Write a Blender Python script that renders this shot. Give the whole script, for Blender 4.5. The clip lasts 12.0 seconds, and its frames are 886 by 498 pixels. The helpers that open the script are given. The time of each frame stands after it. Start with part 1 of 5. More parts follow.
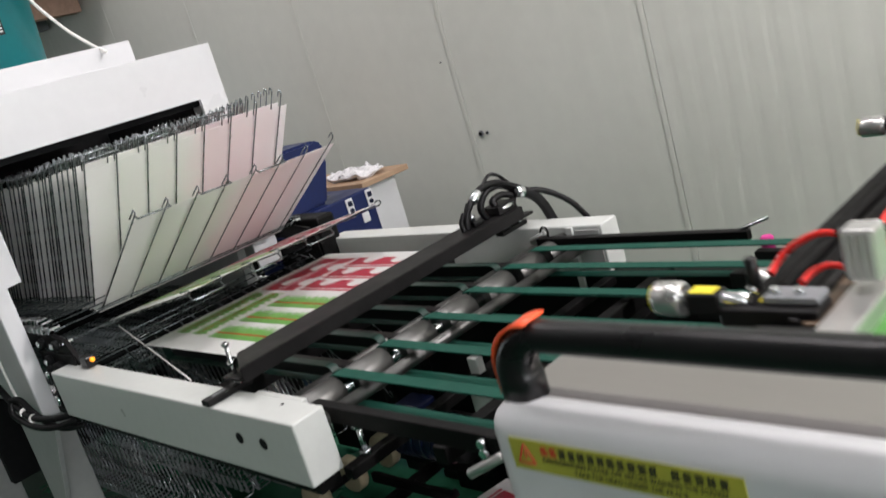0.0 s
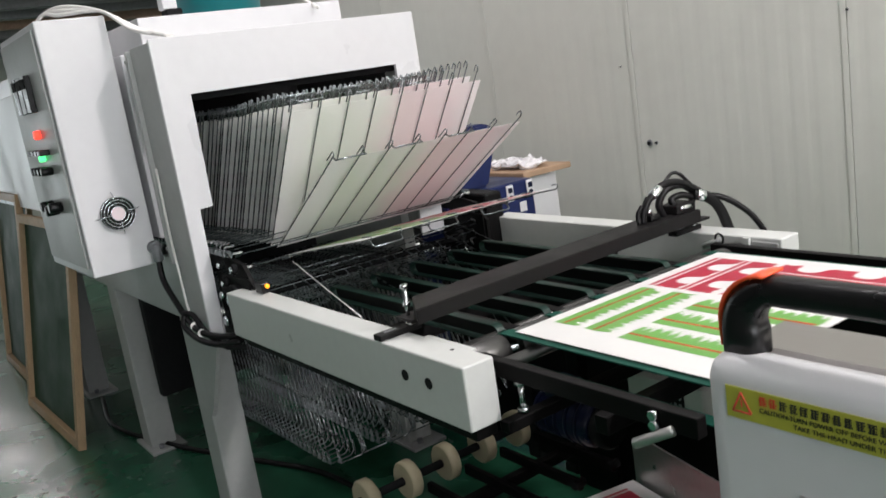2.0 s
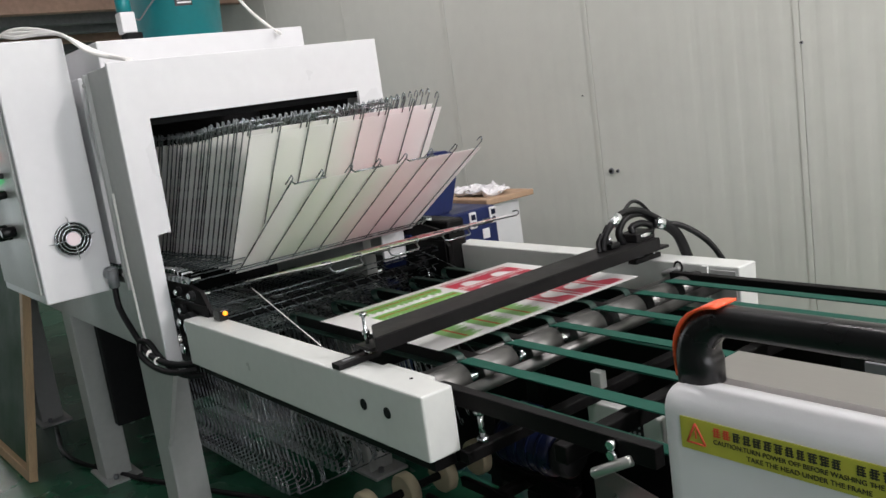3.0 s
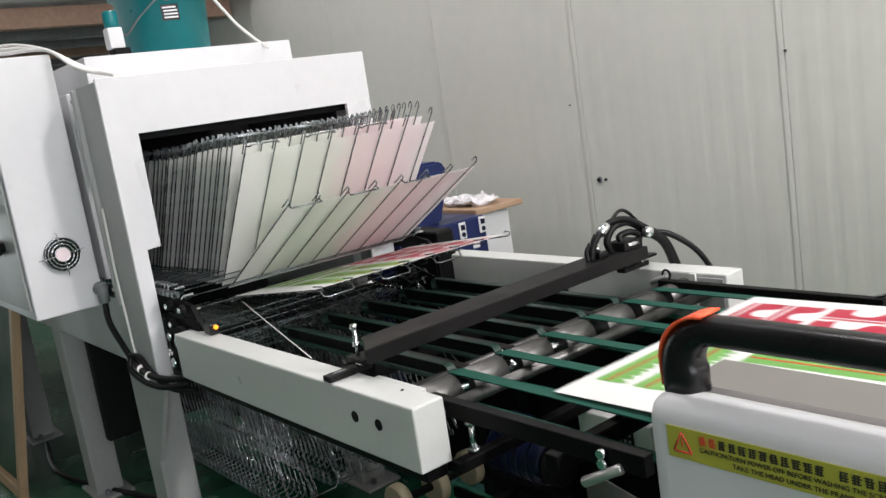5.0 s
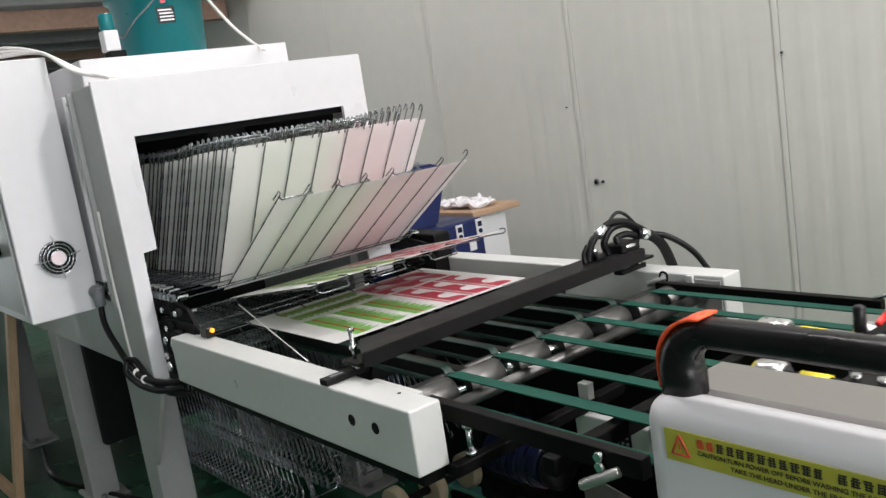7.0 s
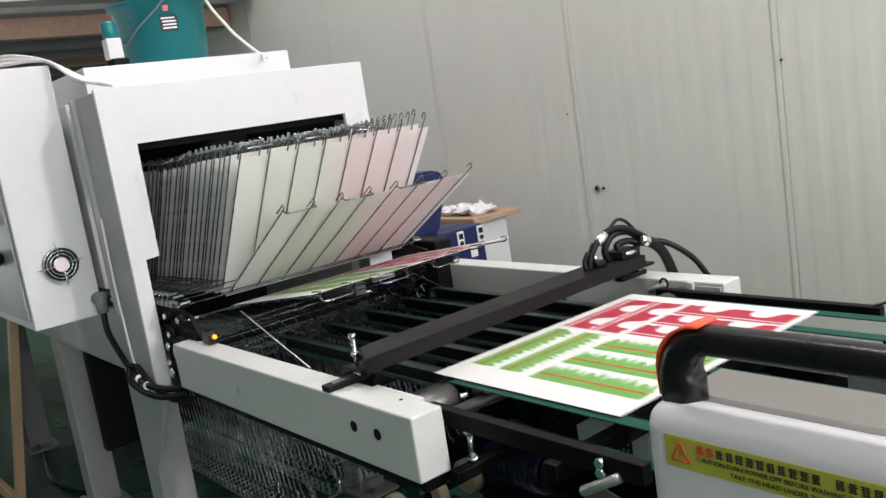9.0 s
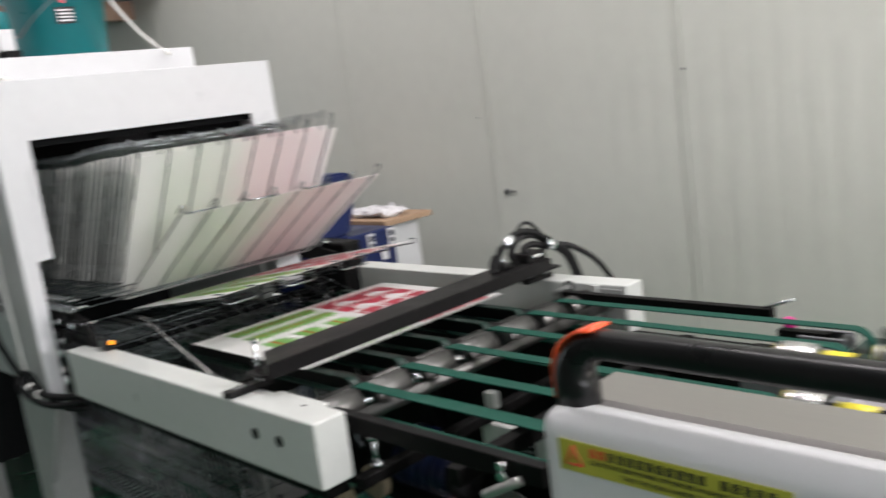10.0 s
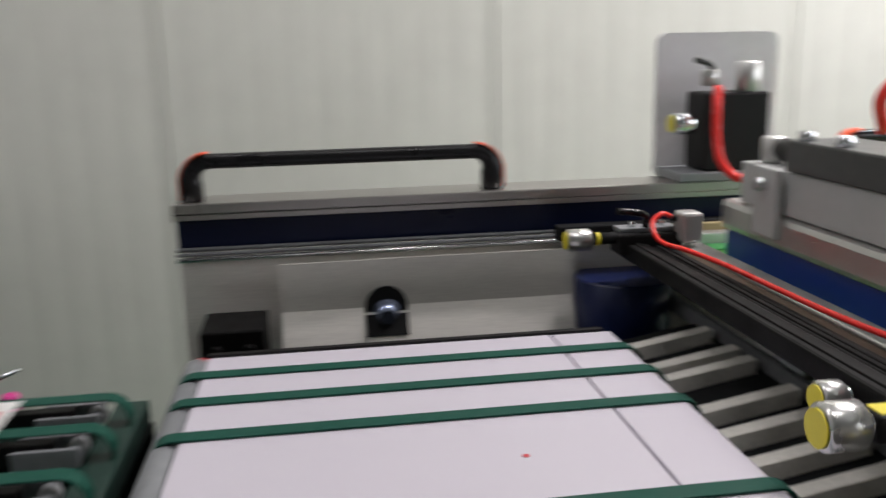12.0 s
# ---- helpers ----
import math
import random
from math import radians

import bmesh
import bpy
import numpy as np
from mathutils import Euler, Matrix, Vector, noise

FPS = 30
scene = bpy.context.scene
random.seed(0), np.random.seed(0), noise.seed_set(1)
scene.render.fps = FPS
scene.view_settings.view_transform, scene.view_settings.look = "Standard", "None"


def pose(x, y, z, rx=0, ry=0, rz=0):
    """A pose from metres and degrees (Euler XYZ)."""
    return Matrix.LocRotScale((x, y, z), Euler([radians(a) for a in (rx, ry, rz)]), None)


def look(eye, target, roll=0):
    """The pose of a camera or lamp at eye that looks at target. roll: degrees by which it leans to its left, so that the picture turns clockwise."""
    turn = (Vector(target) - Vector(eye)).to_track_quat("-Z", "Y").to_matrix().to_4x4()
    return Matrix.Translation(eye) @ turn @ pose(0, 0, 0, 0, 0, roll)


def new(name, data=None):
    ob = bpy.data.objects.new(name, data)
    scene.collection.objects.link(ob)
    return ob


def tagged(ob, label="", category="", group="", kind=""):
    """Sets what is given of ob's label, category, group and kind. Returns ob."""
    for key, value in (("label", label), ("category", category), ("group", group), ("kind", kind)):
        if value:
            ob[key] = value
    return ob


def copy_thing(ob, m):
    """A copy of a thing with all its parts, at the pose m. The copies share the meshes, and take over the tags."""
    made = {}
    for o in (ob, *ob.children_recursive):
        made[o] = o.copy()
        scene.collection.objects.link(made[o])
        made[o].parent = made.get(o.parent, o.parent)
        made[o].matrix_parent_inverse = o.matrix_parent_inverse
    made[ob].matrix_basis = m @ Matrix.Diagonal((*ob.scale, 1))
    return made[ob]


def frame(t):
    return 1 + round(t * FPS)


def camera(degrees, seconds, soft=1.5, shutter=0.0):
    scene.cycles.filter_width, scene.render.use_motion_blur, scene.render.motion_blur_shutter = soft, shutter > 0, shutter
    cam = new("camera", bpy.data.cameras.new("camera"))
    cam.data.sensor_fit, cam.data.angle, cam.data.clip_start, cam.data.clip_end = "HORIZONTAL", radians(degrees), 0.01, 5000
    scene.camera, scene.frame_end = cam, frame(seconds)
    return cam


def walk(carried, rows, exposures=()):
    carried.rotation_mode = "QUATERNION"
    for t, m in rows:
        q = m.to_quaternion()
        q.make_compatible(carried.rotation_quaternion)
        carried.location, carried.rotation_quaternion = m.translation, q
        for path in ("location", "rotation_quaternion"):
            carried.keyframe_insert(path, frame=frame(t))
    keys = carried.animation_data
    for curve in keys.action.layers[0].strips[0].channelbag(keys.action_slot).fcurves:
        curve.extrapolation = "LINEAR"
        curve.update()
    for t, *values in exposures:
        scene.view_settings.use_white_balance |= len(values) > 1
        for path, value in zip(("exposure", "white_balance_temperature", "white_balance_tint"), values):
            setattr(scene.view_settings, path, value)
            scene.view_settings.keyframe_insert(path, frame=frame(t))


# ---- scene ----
cam = camera(54.9, 12.0, shutter=0.5)
PATH = [
    (0, (1.218, -0.67, 1.453), (-0.209, 0.644, 0.967), -16.6),
    (0.3, (1.199, -0.722, 1.411), (-0.199, 0.612, 0.895), -16.1),
    (0.5, (1.184, -0.751, 1.397), (-0.206, 0.57, 0.827), -14.3),
    (0.7, (1.179, -0.774, 1.391), (-0.227, 0.516, 0.791), -13.6),
    (1, (1.167, -0.808, 1.391), (-0.309, 0.404, 0.797), -11.4),
    (1.5, (1.174, -0.826, 1.408), (-0.428, 0.265, 0.914), -10.2),
    (2, (1.18, -0.809, 1.413), (-0.435, 0.297, 1.003), -8.8),
    (2.5, (1.18, -0.797, 1.416), (-0.407, 0.36, 1.042), -8.2),
    (3, (1.179, -0.794, 1.413), (-0.392, 0.39, 1.05), -8.1),
    (5, (1.189, -0.797, 1.419), (-0.37, 0.409, 1.074), -8.7),
    (5.5, (1.188, -0.794, 1.419), (-0.366, 0.418, 1.076), -8.8),
    (6, (1.19, -0.796, 1.421), (-0.363, 0.418, 1.083), -9.0),
    (6.5, (1.191, -0.795, 1.42), (-0.363, 0.418, 1.086), -8.9),
    (7, (1.186, -0.793, 1.418), (-0.368, 0.418, 1.078), -8.8),
    (9, (1.193, -0.8, 1.422), (-0.363, 0.413, 1.096), -8.8),
    (9.5, (1.192, -0.798, 1.421), (-0.358, 0.424, 1.098), -8.6),
    (10, (1.197, -0.778, 1.42), (-0.227, 0.582, 1.07), -7.7),
    (10.2, (1.199, -0.747, 1.419), (-0.080, 0.745, 1.045), -7.3),
    (10.5, (1.208, -0.719, 1.417), (0.188, 0.95, 0.997), -5.5),
    (10.7, (1.195, -0.711, 1.414), (0.303, 1.022, 0.968), -3.6),
    (11, (1.163, -0.665, 1.397), (0.400, 1.122, 0.922), -0.8),
    (11.2, (1.109, -0.599, 1.375), (0.494, 1.241, 0.890), 0.1),
    (11.5, (1.005, -0.494, 1.364), (0.710, 1.430, 0.905), 0.5),
    (11.7, (0.976, -0.457, 1.383), (0.892, 1.488, 0.924), -0.5),
    (11.9, (0.947, -0.435, 1.378), (1.091, 1.509, 0.933), -1.1),
    (12, (0.925, -0.418, 1.372), (1.204, 1.516, 0.932), -1.3),
]
walk(cam, [(t, look(eye, target, roll)) for t, eye, target, roll in PATH],
     exposures=((0.0, 0.1), (0.5, 0.28), (1.0, 0.75), (1.5, 0.36), (2.0, 0.16), (2.6, 0.12), (5.0, 0.25), (9.5, 0.22), (10.5, 0.14), (10.7, 0.16), (11.0, 0.26), (11.2, 0.28), (11.5, -0.05), (12.0, -0.6)))

# ---- world and light ----
world = bpy.data.worlds.new("world")
scene.world = world
world.use_nodes = True
world.node_tree.nodes["Background"].inputs[0].default_value = (0.75, 0.8, 0.85, 1)
world.node_tree.nodes["Background"].inputs[1].default_value = 0.15


def ceiling_lamp(x, y, z, sx, sy, watts, color=(1.0, 0.935, 0.955)):
    data = bpy.data.lights.new("ceiling_light", "AREA")
    data.shape, data.size, data.size_y, data.energy, data.color = "RECTANGLE", sx, sy, watts, color
    ob = new("ceiling_light", data)
    ob.matrix_world = pose(x, y, z)
    return ob


gate_sky = bpy.data.lights.new("daylight", "AREA")
gate_sky.shape, gate_sky.size, gate_sky.size_y, gate_sky.energy, gate_sky.color = "RECTANGLE", 1.4, 4.6, 92, (0.97, 0.95, 1.0)
new("daylight", gate_sky).matrix_world = pose(4.93, -1.3, 2.0, 0, 90, 0)
LAMPS = ((-3.0, 0.9, 4.48, 46), (-0.2, 0.9, 4.48, 40), (3.2, 1.45, 3.7, 185), (-3.6, -2.4, 4.48, 20), (1.4, -0.5, 4.48, 30), (3.4, -2.6, 4.48, 4),
         (-7.6, 0.15, 2.42, 16), (-9.8, 0.1, 2.42, 16))
for lx, ly, lz, lw in LAMPS:
    ceiling_lamp(lx, ly, lz - 0.06, 1.2, 0.2, lw)


# ---- materials ----
def mat(name, color, rough=0.5, metal=0.0, var=0.08, scale=6.0, bump=0.0, bscale=200.0, spec=0.5, rvar=0.1, coat=0.0, stretch=None, rand=0.0):
    m = bpy.data.materials.new(name)
    m.use_nodes = True
    nt = m.node_tree
    b = nt.nodes["Principled BSDF"]
    b.inputs["Metallic"].default_value = metal
    b.inputs["Specular IOR Level"].default_value = spec
    b.inputs["Coat Weight"].default_value = coat
    tc = nt.nodes.new("ShaderNodeTexCoord")
    src = tc.outputs["Object"]
    if stretch:
        mp = nt.nodes.new("ShaderNodeMapping")
        mp.inputs["Scale"].default_value = stretch
        nt.links.new(src, mp.inputs["Vector"])
        src = mp.outputs["Vector"]
    n1 = nt.nodes.new("ShaderNodeTexNoise")
    n1.inputs["Scale"].default_value, n1.inputs["Detail"].default_value = scale, 5
    n2 = nt.nodes.new("ShaderNodeTexNoise")
    n2.inputs["Scale"].default_value, n2.inputs["Detail"].default_value = scale * 9, 3
    for n in (n1, n2):
        nt.links.new(src, n.inputs["Vector"])
    add = nt.nodes.new("ShaderNodeMath")
    add.operation = "ADD"
    nt.links.new(n1.outputs[0], add.inputs[0])
    nt.links.new(n2.outputs[0], add.inputs[1])
    rng = nt.nodes.new("ShaderNodeMapRange")
    rng.inputs[1].default_value, rng.inputs[2].default_value = 0.6, 1.4
    rng.inputs[3].default_value, rng.inputs[4].default_value = 1 - var, 1 + var
    nt.links.new(add.outputs[0], rng.inputs[0])
    val = rng.outputs[0]
    if rand:
        oi = nt.nodes.new("ShaderNodeObjectInfo")
        r2 = nt.nodes.new("ShaderNodeMapRange")
        r2.inputs[3].default_value, r2.inputs[4].default_value = 1 - rand, 1 + rand
        nt.links.new(oi.outputs["Random"], r2.inputs[0])
        mu = nt.nodes.new("ShaderNodeMath")
        mu.operation = "MULTIPLY"
        nt.links.new(val, mu.inputs[0])
        nt.links.new(r2.outputs[0], mu.inputs[1])
        val = mu.outputs[0]
    hsv = nt.nodes.new("ShaderNodeHueSaturation")
    hsv.inputs["Color"].default_value = (*color, 1)
    nt.links.new(val, hsv.inputs["Value"])
    nt.links.new(hsv.outputs[0], b.inputs["Base Color"])
    rr = nt.nodes.new("ShaderNodeMapRange")
    rr.inputs[1].default_value, rr.inputs[2].default_value = 0.3, 0.7
    rr.inputs[3].default_value, rr.inputs[4].default_value = max(0.02, rough - rvar), min(1, rough + rvar)
    nt.links.new(n1.outputs[0], rr.inputs[0])
    nt.links.new(rr.outputs[0], b.inputs["Roughness"])
    if bump:
        n3 = nt.nodes.new("ShaderNodeTexNoise")
        n3.inputs["Scale"].default_value, n3.inputs["Detail"].default_value = bscale, 3
        nt.links.new(src, n3.inputs["Vector"])
        bp = nt.nodes.new("ShaderNodeBump")
        bp.inputs["Strength"].default_value, bp.inputs["Distance"].default_value = bump, 0.002
        nt.links.new(n3.outputs[0], bp.inputs["Height"])
        nt.links.new(bp.outputs[0], b.inputs["Normal"])
    return m


def glow(name, color, strength):
    m = bpy.data.materials.new(name)
    m.use_nodes = True
    b = m.node_tree.nodes["Principled BSDF"]
    b.inputs["Base Color"].default_value = (*color, 1)
    b.inputs["Emission Color"].default_value = (*color, 1)
    b.inputs["Emission Strength"].default_value = strength
    return m


M_WALL = mat("wall_sheet_metal", (0.64, 0.648, 0.59), 0.38, 0, 0.04, 1.2, 0.05, 60, 0.4)
M_UNSEENWALL = mat("unseen_dark_wall", (0.2, 0.2, 0.19), 0.7, 0, 0.1, 1.0)
M_SEAM = mat("seam_dark", (0.28, 0.28, 0.26), 0.7)
M_FLOOR = mat("epoxy_floor", (0.021, 0.103, 0.057), 0.26, 0, 0.35, 1.3, 0.15, 30, 0.5, 0.12)
M_CEIL = mat("ceiling_sheet", (0.42, 0.43, 0.43), 0.6, 0, 0.12, 2)
M_CASTING = mat("dark_cast_iron", (0.06, 0.062, 0.06), 0.5, 0, 0.3, 6, 0.2, 90)
M_STEELBEAM = mat("purlin_steel", (0.22, 0.23, 0.24), 0.55, 0.3, 0.2, 4)
M_RUSTBEAM = mat("purlin_primed", (0.42, 0.27, 0.2), 0.6, 0, 0.2, 4)
M_WHITE = mat("white_enamel", (0.64, 0.645, 0.655), 0.36, 0, 0.03, 3, 0.06, 350, 0.5)
M_GREYPAINT = mat("grey_enamel", (0.4, 0.41, 0.4), 0.42, 0, 0.07, 5, 0.06, 300)
M_BEAM = mat("cream_enamel", (0.58, 0.6, 0.575), 0.36, 0, 0.04, 5, 0.06, 300)
M_BLACK = mat("black_paint", (0.0075, 0.007, 0.0072), 0.5, 0, 0.25, 8, 0.1, 300, 0.22)
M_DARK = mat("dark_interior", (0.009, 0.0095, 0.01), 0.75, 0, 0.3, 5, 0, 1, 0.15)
M_RUBBER = mat("black_rubber", (0.006, 0.006, 0.0065), 0.42, 0, 0.2, 20, 0.1, 200, 0.25)
# a deeper black than M_BLACK, mostly for low and far parts
M_DEEPBLACK = mat("deep_black_steel", (0.0035, 0.0033, 0.0033), 0.55, 0, 0.3, 10, 0.1, 300, 0.15)
# pale base colour stands in for the gleam of the steel comb fingers
M_FINGER = mat("lightened_finger_metal", (0.85, 0.83, 0.77), 0.4, 0.0, 0.15, 12, 0.08, 80)
M_TAN = mat("tan_anodised_bar", (0.3, 0.24, 0.12), 0.4, 0.3, 0.15, 6, 0.05, 80)
M_GREENTAPE = mat("green_tape", (0.012, 0.2, 0.03), 0.4, 0, 0.12, 12)
# lighter copy of the stainless: room and bed reflections put into its base colour
M_STEELLIT = mat("lightened_stainless", (0.76, 0.74, 0.69), 0.36, 0.3, 0.1, 3, 0.08, 40, 0.5, 0.08, 0, (1, 10, 10))
M_NAVY = mat("navy_plastic", (0.003, 0.009, 0.055), 0.4, 0, 0.15, 6)
M_CAP = mat("blue_chrome_cap", (0.28, 0.33, 0.46), 0.2, 0.8, 0.1, 10)
M_ROLLER = mat("ground_roller_steel", (0.13, 0.13, 0.125), 0.42, 0.9, 0.12, 6, 0.05, 60, 0.5, 0.08)
M_PLASTIC = mat("black_plastic", (0.006, 0.006, 0.0065), 0.3, 0, 0.15, 12, 0.02, 500, 0.35)
M_ORANGE = mat("orange_red_plastic", (0.85, 0.1, 0.03), 0.4, 0, 0.05, 12)
M_STEEL = mat("brushed_stainless", (0.42, 0.405, 0.385), 0.32, 0.95, 0.03, 3, 0.01, 40, 0.5, 0.012, 0, (1, 14, 14))
M_CHROME = mat("chrome", (0.72, 0.74, 0.76), 0.16, 1.0, 0.05, 20, 0, 1, 0.5, 0.05)
M_SILVERBOX = mat("bright_anodised_silver", (0.5, 0.5, 0.485), 0.32, 0.6, 0.05, 12)
M_SILVER = mat("silver_satin", (0.6, 0.6, 0.585), 0.28, 0.9, 0.05, 12, 0, 1, 0.5, 0.06)
M_WIRE = mat("zinc_wire", (0.25, 0.275, 0.285), 0.28, 1.0, 0.15, 30, 0, 1, 0.5, 0.08)
M_ALU = mat("aluminium", (0.6, 0.6, 0.585), 0.36, 0.85, 0.06, 8, 0.06, 200)
M_BELT = mat("green_belt", (0.007, 0.062, 0.043), 0.6, 0, 0.12, 15, 0.1, 400, 0.2)
M_BELTDARK = mat("dark_green_belt", (0.005, 0.028, 0.02), 0.5, 0, 0.2, 15, 0.1, 400)
M_BLUE = mat("blue_enamel", (0.006, 0.015, 0.085), 0.35, 0, 0.15, 6)
M_BLADE = mat("blue_squeegee_rubber", (0.012, 0.035, 0.24), 0.4, 0, 0.1, 8)
M_BLUEDARK = mat("navy_cover", (0.002, 0.005, 0.026), 0.35, 0, 0.15, 6, 0, 1, 0.3)
M_TEAL = mat("teal_plastic", (0.0, 0.165, 0.18), 0.35, 0, 0.08, 6)
M_CREAM = mat("nylon_cream", (0.45, 0.4, 0.27), 0.5, 0, 0.08, 8)
M_WOOD = mat("pine_wood", (0.42, 0.29, 0.17), 0.55, 0, 0.2, 4, 0.2, 60, 0.4, 0.1, 0, (1, 8, 1))
M_BROWN = mat("brown_bakelite", (0.09, 0.055, 0.03), 0.45, 0, 0.2, 10)
M_PLY = mat("bench_board", (0.42, 0.28, 0.18), 0.55, 0, 0.12, 6)
M_MESHGREEN = mat("screen_mesh_green", (0.014, 0.05, 0.022), 0.6, 0, 0.15, 5, 0, 1, 0.25)
M_PAPER = mat("white_card", (0.83, 0.83, 0.815), 0.55, 0, 0.02, 5)
M_RED = mat("crimson_ink", (0.46, 0.006, 0.04), 0.5, 0, 0.08, 30, 0, 1, 0.15, 0.1)
M_GREEN = mat("leaf_green_ink", (0.12, 0.4, 0.05), 0.5, 0, 0.12, 60)
M_LINE = mat("orange_ink", (0.46, 0.075, 0.02), 0.5)
M_INKPOOL = mat("wet_green_ink", (0.075, 0.25, 0.052), 0.36, 0, 0.16, 5, 0.0, 22, 0.4, 0.1)
M_STENCIL = mat("stencil_dark_green", (0.02, 0.105, 0.048), 0.45, 0, 0.06, 12)
M_STENCIL_OPEN = mat("open_stencil_yellow_green", (0.14, 0.28, 0.03), 0.45, 0, 0.15, 25)
M_YELLOW = mat("yellow_label", (0.72, 0.62, 0.03), 0.4, 0, 0.04, 10)
M_OLIVE = mat("sticker_yellow", (0.4, 0.395, 0.05), 0.38, 0, 0.05, 10)
M_TEXTBLACK = mat("label_black", (0.03, 0.03, 0.02), 0.5)
M_TEXTRED = mat("label_red", (0.55, 0.06, 0.03), 0.5)
M_REDHOSE = mat("red_hose", (0.8, 0.03, 0.025), 0.3, 0, 0.05, 12)
M_REDKNOB = mat("red_knob", (0.55, 0.02, 0.035), 0.35, 0, 0.05, 12)
M_MAGENTA = mat("magenta_cap", (0.6, 0.03, 0.25), 0.4)
M_BED = mat("print_bed_board", (0.52, 0.495, 0.55), 0.36, 0, 0.008, 3, 0, 1, 0.5, 0.02)
M_CLEAR = mat("clear_film_white", (0.72, 0.71, 0.72), 0.2, 0, 0.05, 6)
M_FANLABEL = mat("fan_label", (0.8, 0.68, 0.7), 0.4, 0, 0.05, 20)
M_CABLEWHITE = mat("white_cable", (0.78, 0.77, 0.74), 0.5)
M_GLOWRED = glow("lamp_red", (1.0, 0.05, 0.03), 2.0)
M_GLOWGREEN = glow("lamp_green", (0.1, 1.0, 0.3), 1.5)
M_GLOWAMBER = glow("lamp_amber", (1.0, 0.35, 0.02), 1.2)
M_DAY = glow("daylight_backdrop", (0.9, 0.97, 1.0), 1.6)
M_DAYCOOL = glow("daylight_window", (0.92, 0.96, 1.0), 1.5)
M_TUBE = glow("lit_tube", (1.0, 0.98, 0.95), 3.0)


def paper_back():
    """The unprinted side of the sheets: white, with the print showing faintly through, green on one half and pink on the other."""
    m = mat("card_back", (0.82, 0.82, 0.8), 0.6, 0, 0.02, 5)
    nt = m.node_tree
    b = nt.nodes["Principled BSDF"]
    tc = nt.nodes.new("ShaderNodeTexCoord")
    sep = nt.nodes.new("ShaderNodeSeparateXYZ")
    nt.links.new(tc.outputs["Object"], sep.inputs[0])
    noise_n = nt.nodes.new("ShaderNodeTexNoise")
    noise_n.inputs["Scale"].default_value = 9
    nt.links.new(tc.outputs["Object"], noise_n.inputs["Vector"])
    ad = nt.nodes.new("ShaderNodeMath")
    ad.operation = "MULTIPLY_ADD"
    nt.links.new(noise_n.outputs[0], ad.inputs[0])
    ad.inputs[1].default_value = 0.12
    nt.links.new(sep.outputs["Y"], ad.inputs[2])
    ramp = nt.nodes.new("ShaderNodeValToRGB")
    mr = nt.nodes.new("ShaderNodeMapRange")
    mr.inputs[1].default_value, mr.inputs[2].default_value = -0.265, 0.385
    nt.links.new(ad.outputs[0], mr.inputs[0])
    nt.links.new(mr.outputs[0], ramp.inputs[0])
    els = ramp.color_ramp.elements
    els[0].position, els[0].color = 0.06, (0.9, 0.9, 0.87, 1)
    els[1].position, els[1].color = 0.97, (0.89, 0.85, 0.85, 1)
    for p, c in ((0.16, (0.87, 0.885, 0.83, 1)), (0.46, (0.87, 0.88, 0.83, 1)), (0.56, (0.9, 0.79, 0.79, 1)), (0.88, (0.9, 0.81, 0.815, 1))):
        e = els.new(p)
        e.color = c
    nt.links.new(ramp.outputs[0], b.inputs["Base Color"])
    return m


def let_light_through(m, amount, color):
    """Card that passes some light: a share of translucency beside the surface."""
    nt = m.node_tree
    out = nt.nodes["Material Output"]
    tr = nt.nodes.new("ShaderNodeBsdfTranslucent")
    tr.inputs[0].default_value = (*color, 1)
    mx = nt.nodes.new("ShaderNodeMixShader")
    mx.inputs[0].default_value = amount
    nt.links.new(nt.nodes["Principled BSDF"].outputs[0], mx.inputs[1])
    nt.links.new(tr.outputs[0], mx.inputs[2])
    nt.links.new(mx.outputs[0], out.inputs[0])


M_BACK = paper_back()
let_light_through(M_BACK, 0.3, (0.99, 0.98, 0.96))
let_light_through(M_PAPER, 0.3, (0.97, 0.97, 0.95))
let_light_through(M_RED, 0.3, (0.98, 0.74, 0.75))
let_light_through(M_GREEN, 0.3, (0.9, 0.96, 0.8))


# ---- mesh helpers ----
def box(bm, x0, x1, y0, y1, z0, z1, bev=0.0, seg=2):
    vs = [bm.verts.new(p) for p in ((x0, y0, z0), (x1, y0, z0), (x1, y1, z0), (x0, y1, z0), (x0, y0, z1), (x1, y0, z1), (x1, y1, z1), (x0, y1, z1))]
    fs = [bm.faces.new([vs[i] for i in q]) for q in ((3, 2, 1, 0), (4, 5, 6, 7), (0, 1, 5, 4), (1, 2, 6, 5), (2, 3, 7, 6), (3, 0, 4, 7))]
    if bev:
        es = list({e for f in fs for e in f.edges})
        bmesh.ops.bevel(bm, geom=es, offset=bev, segments=seg, affect="EDGES", profile=0.5)


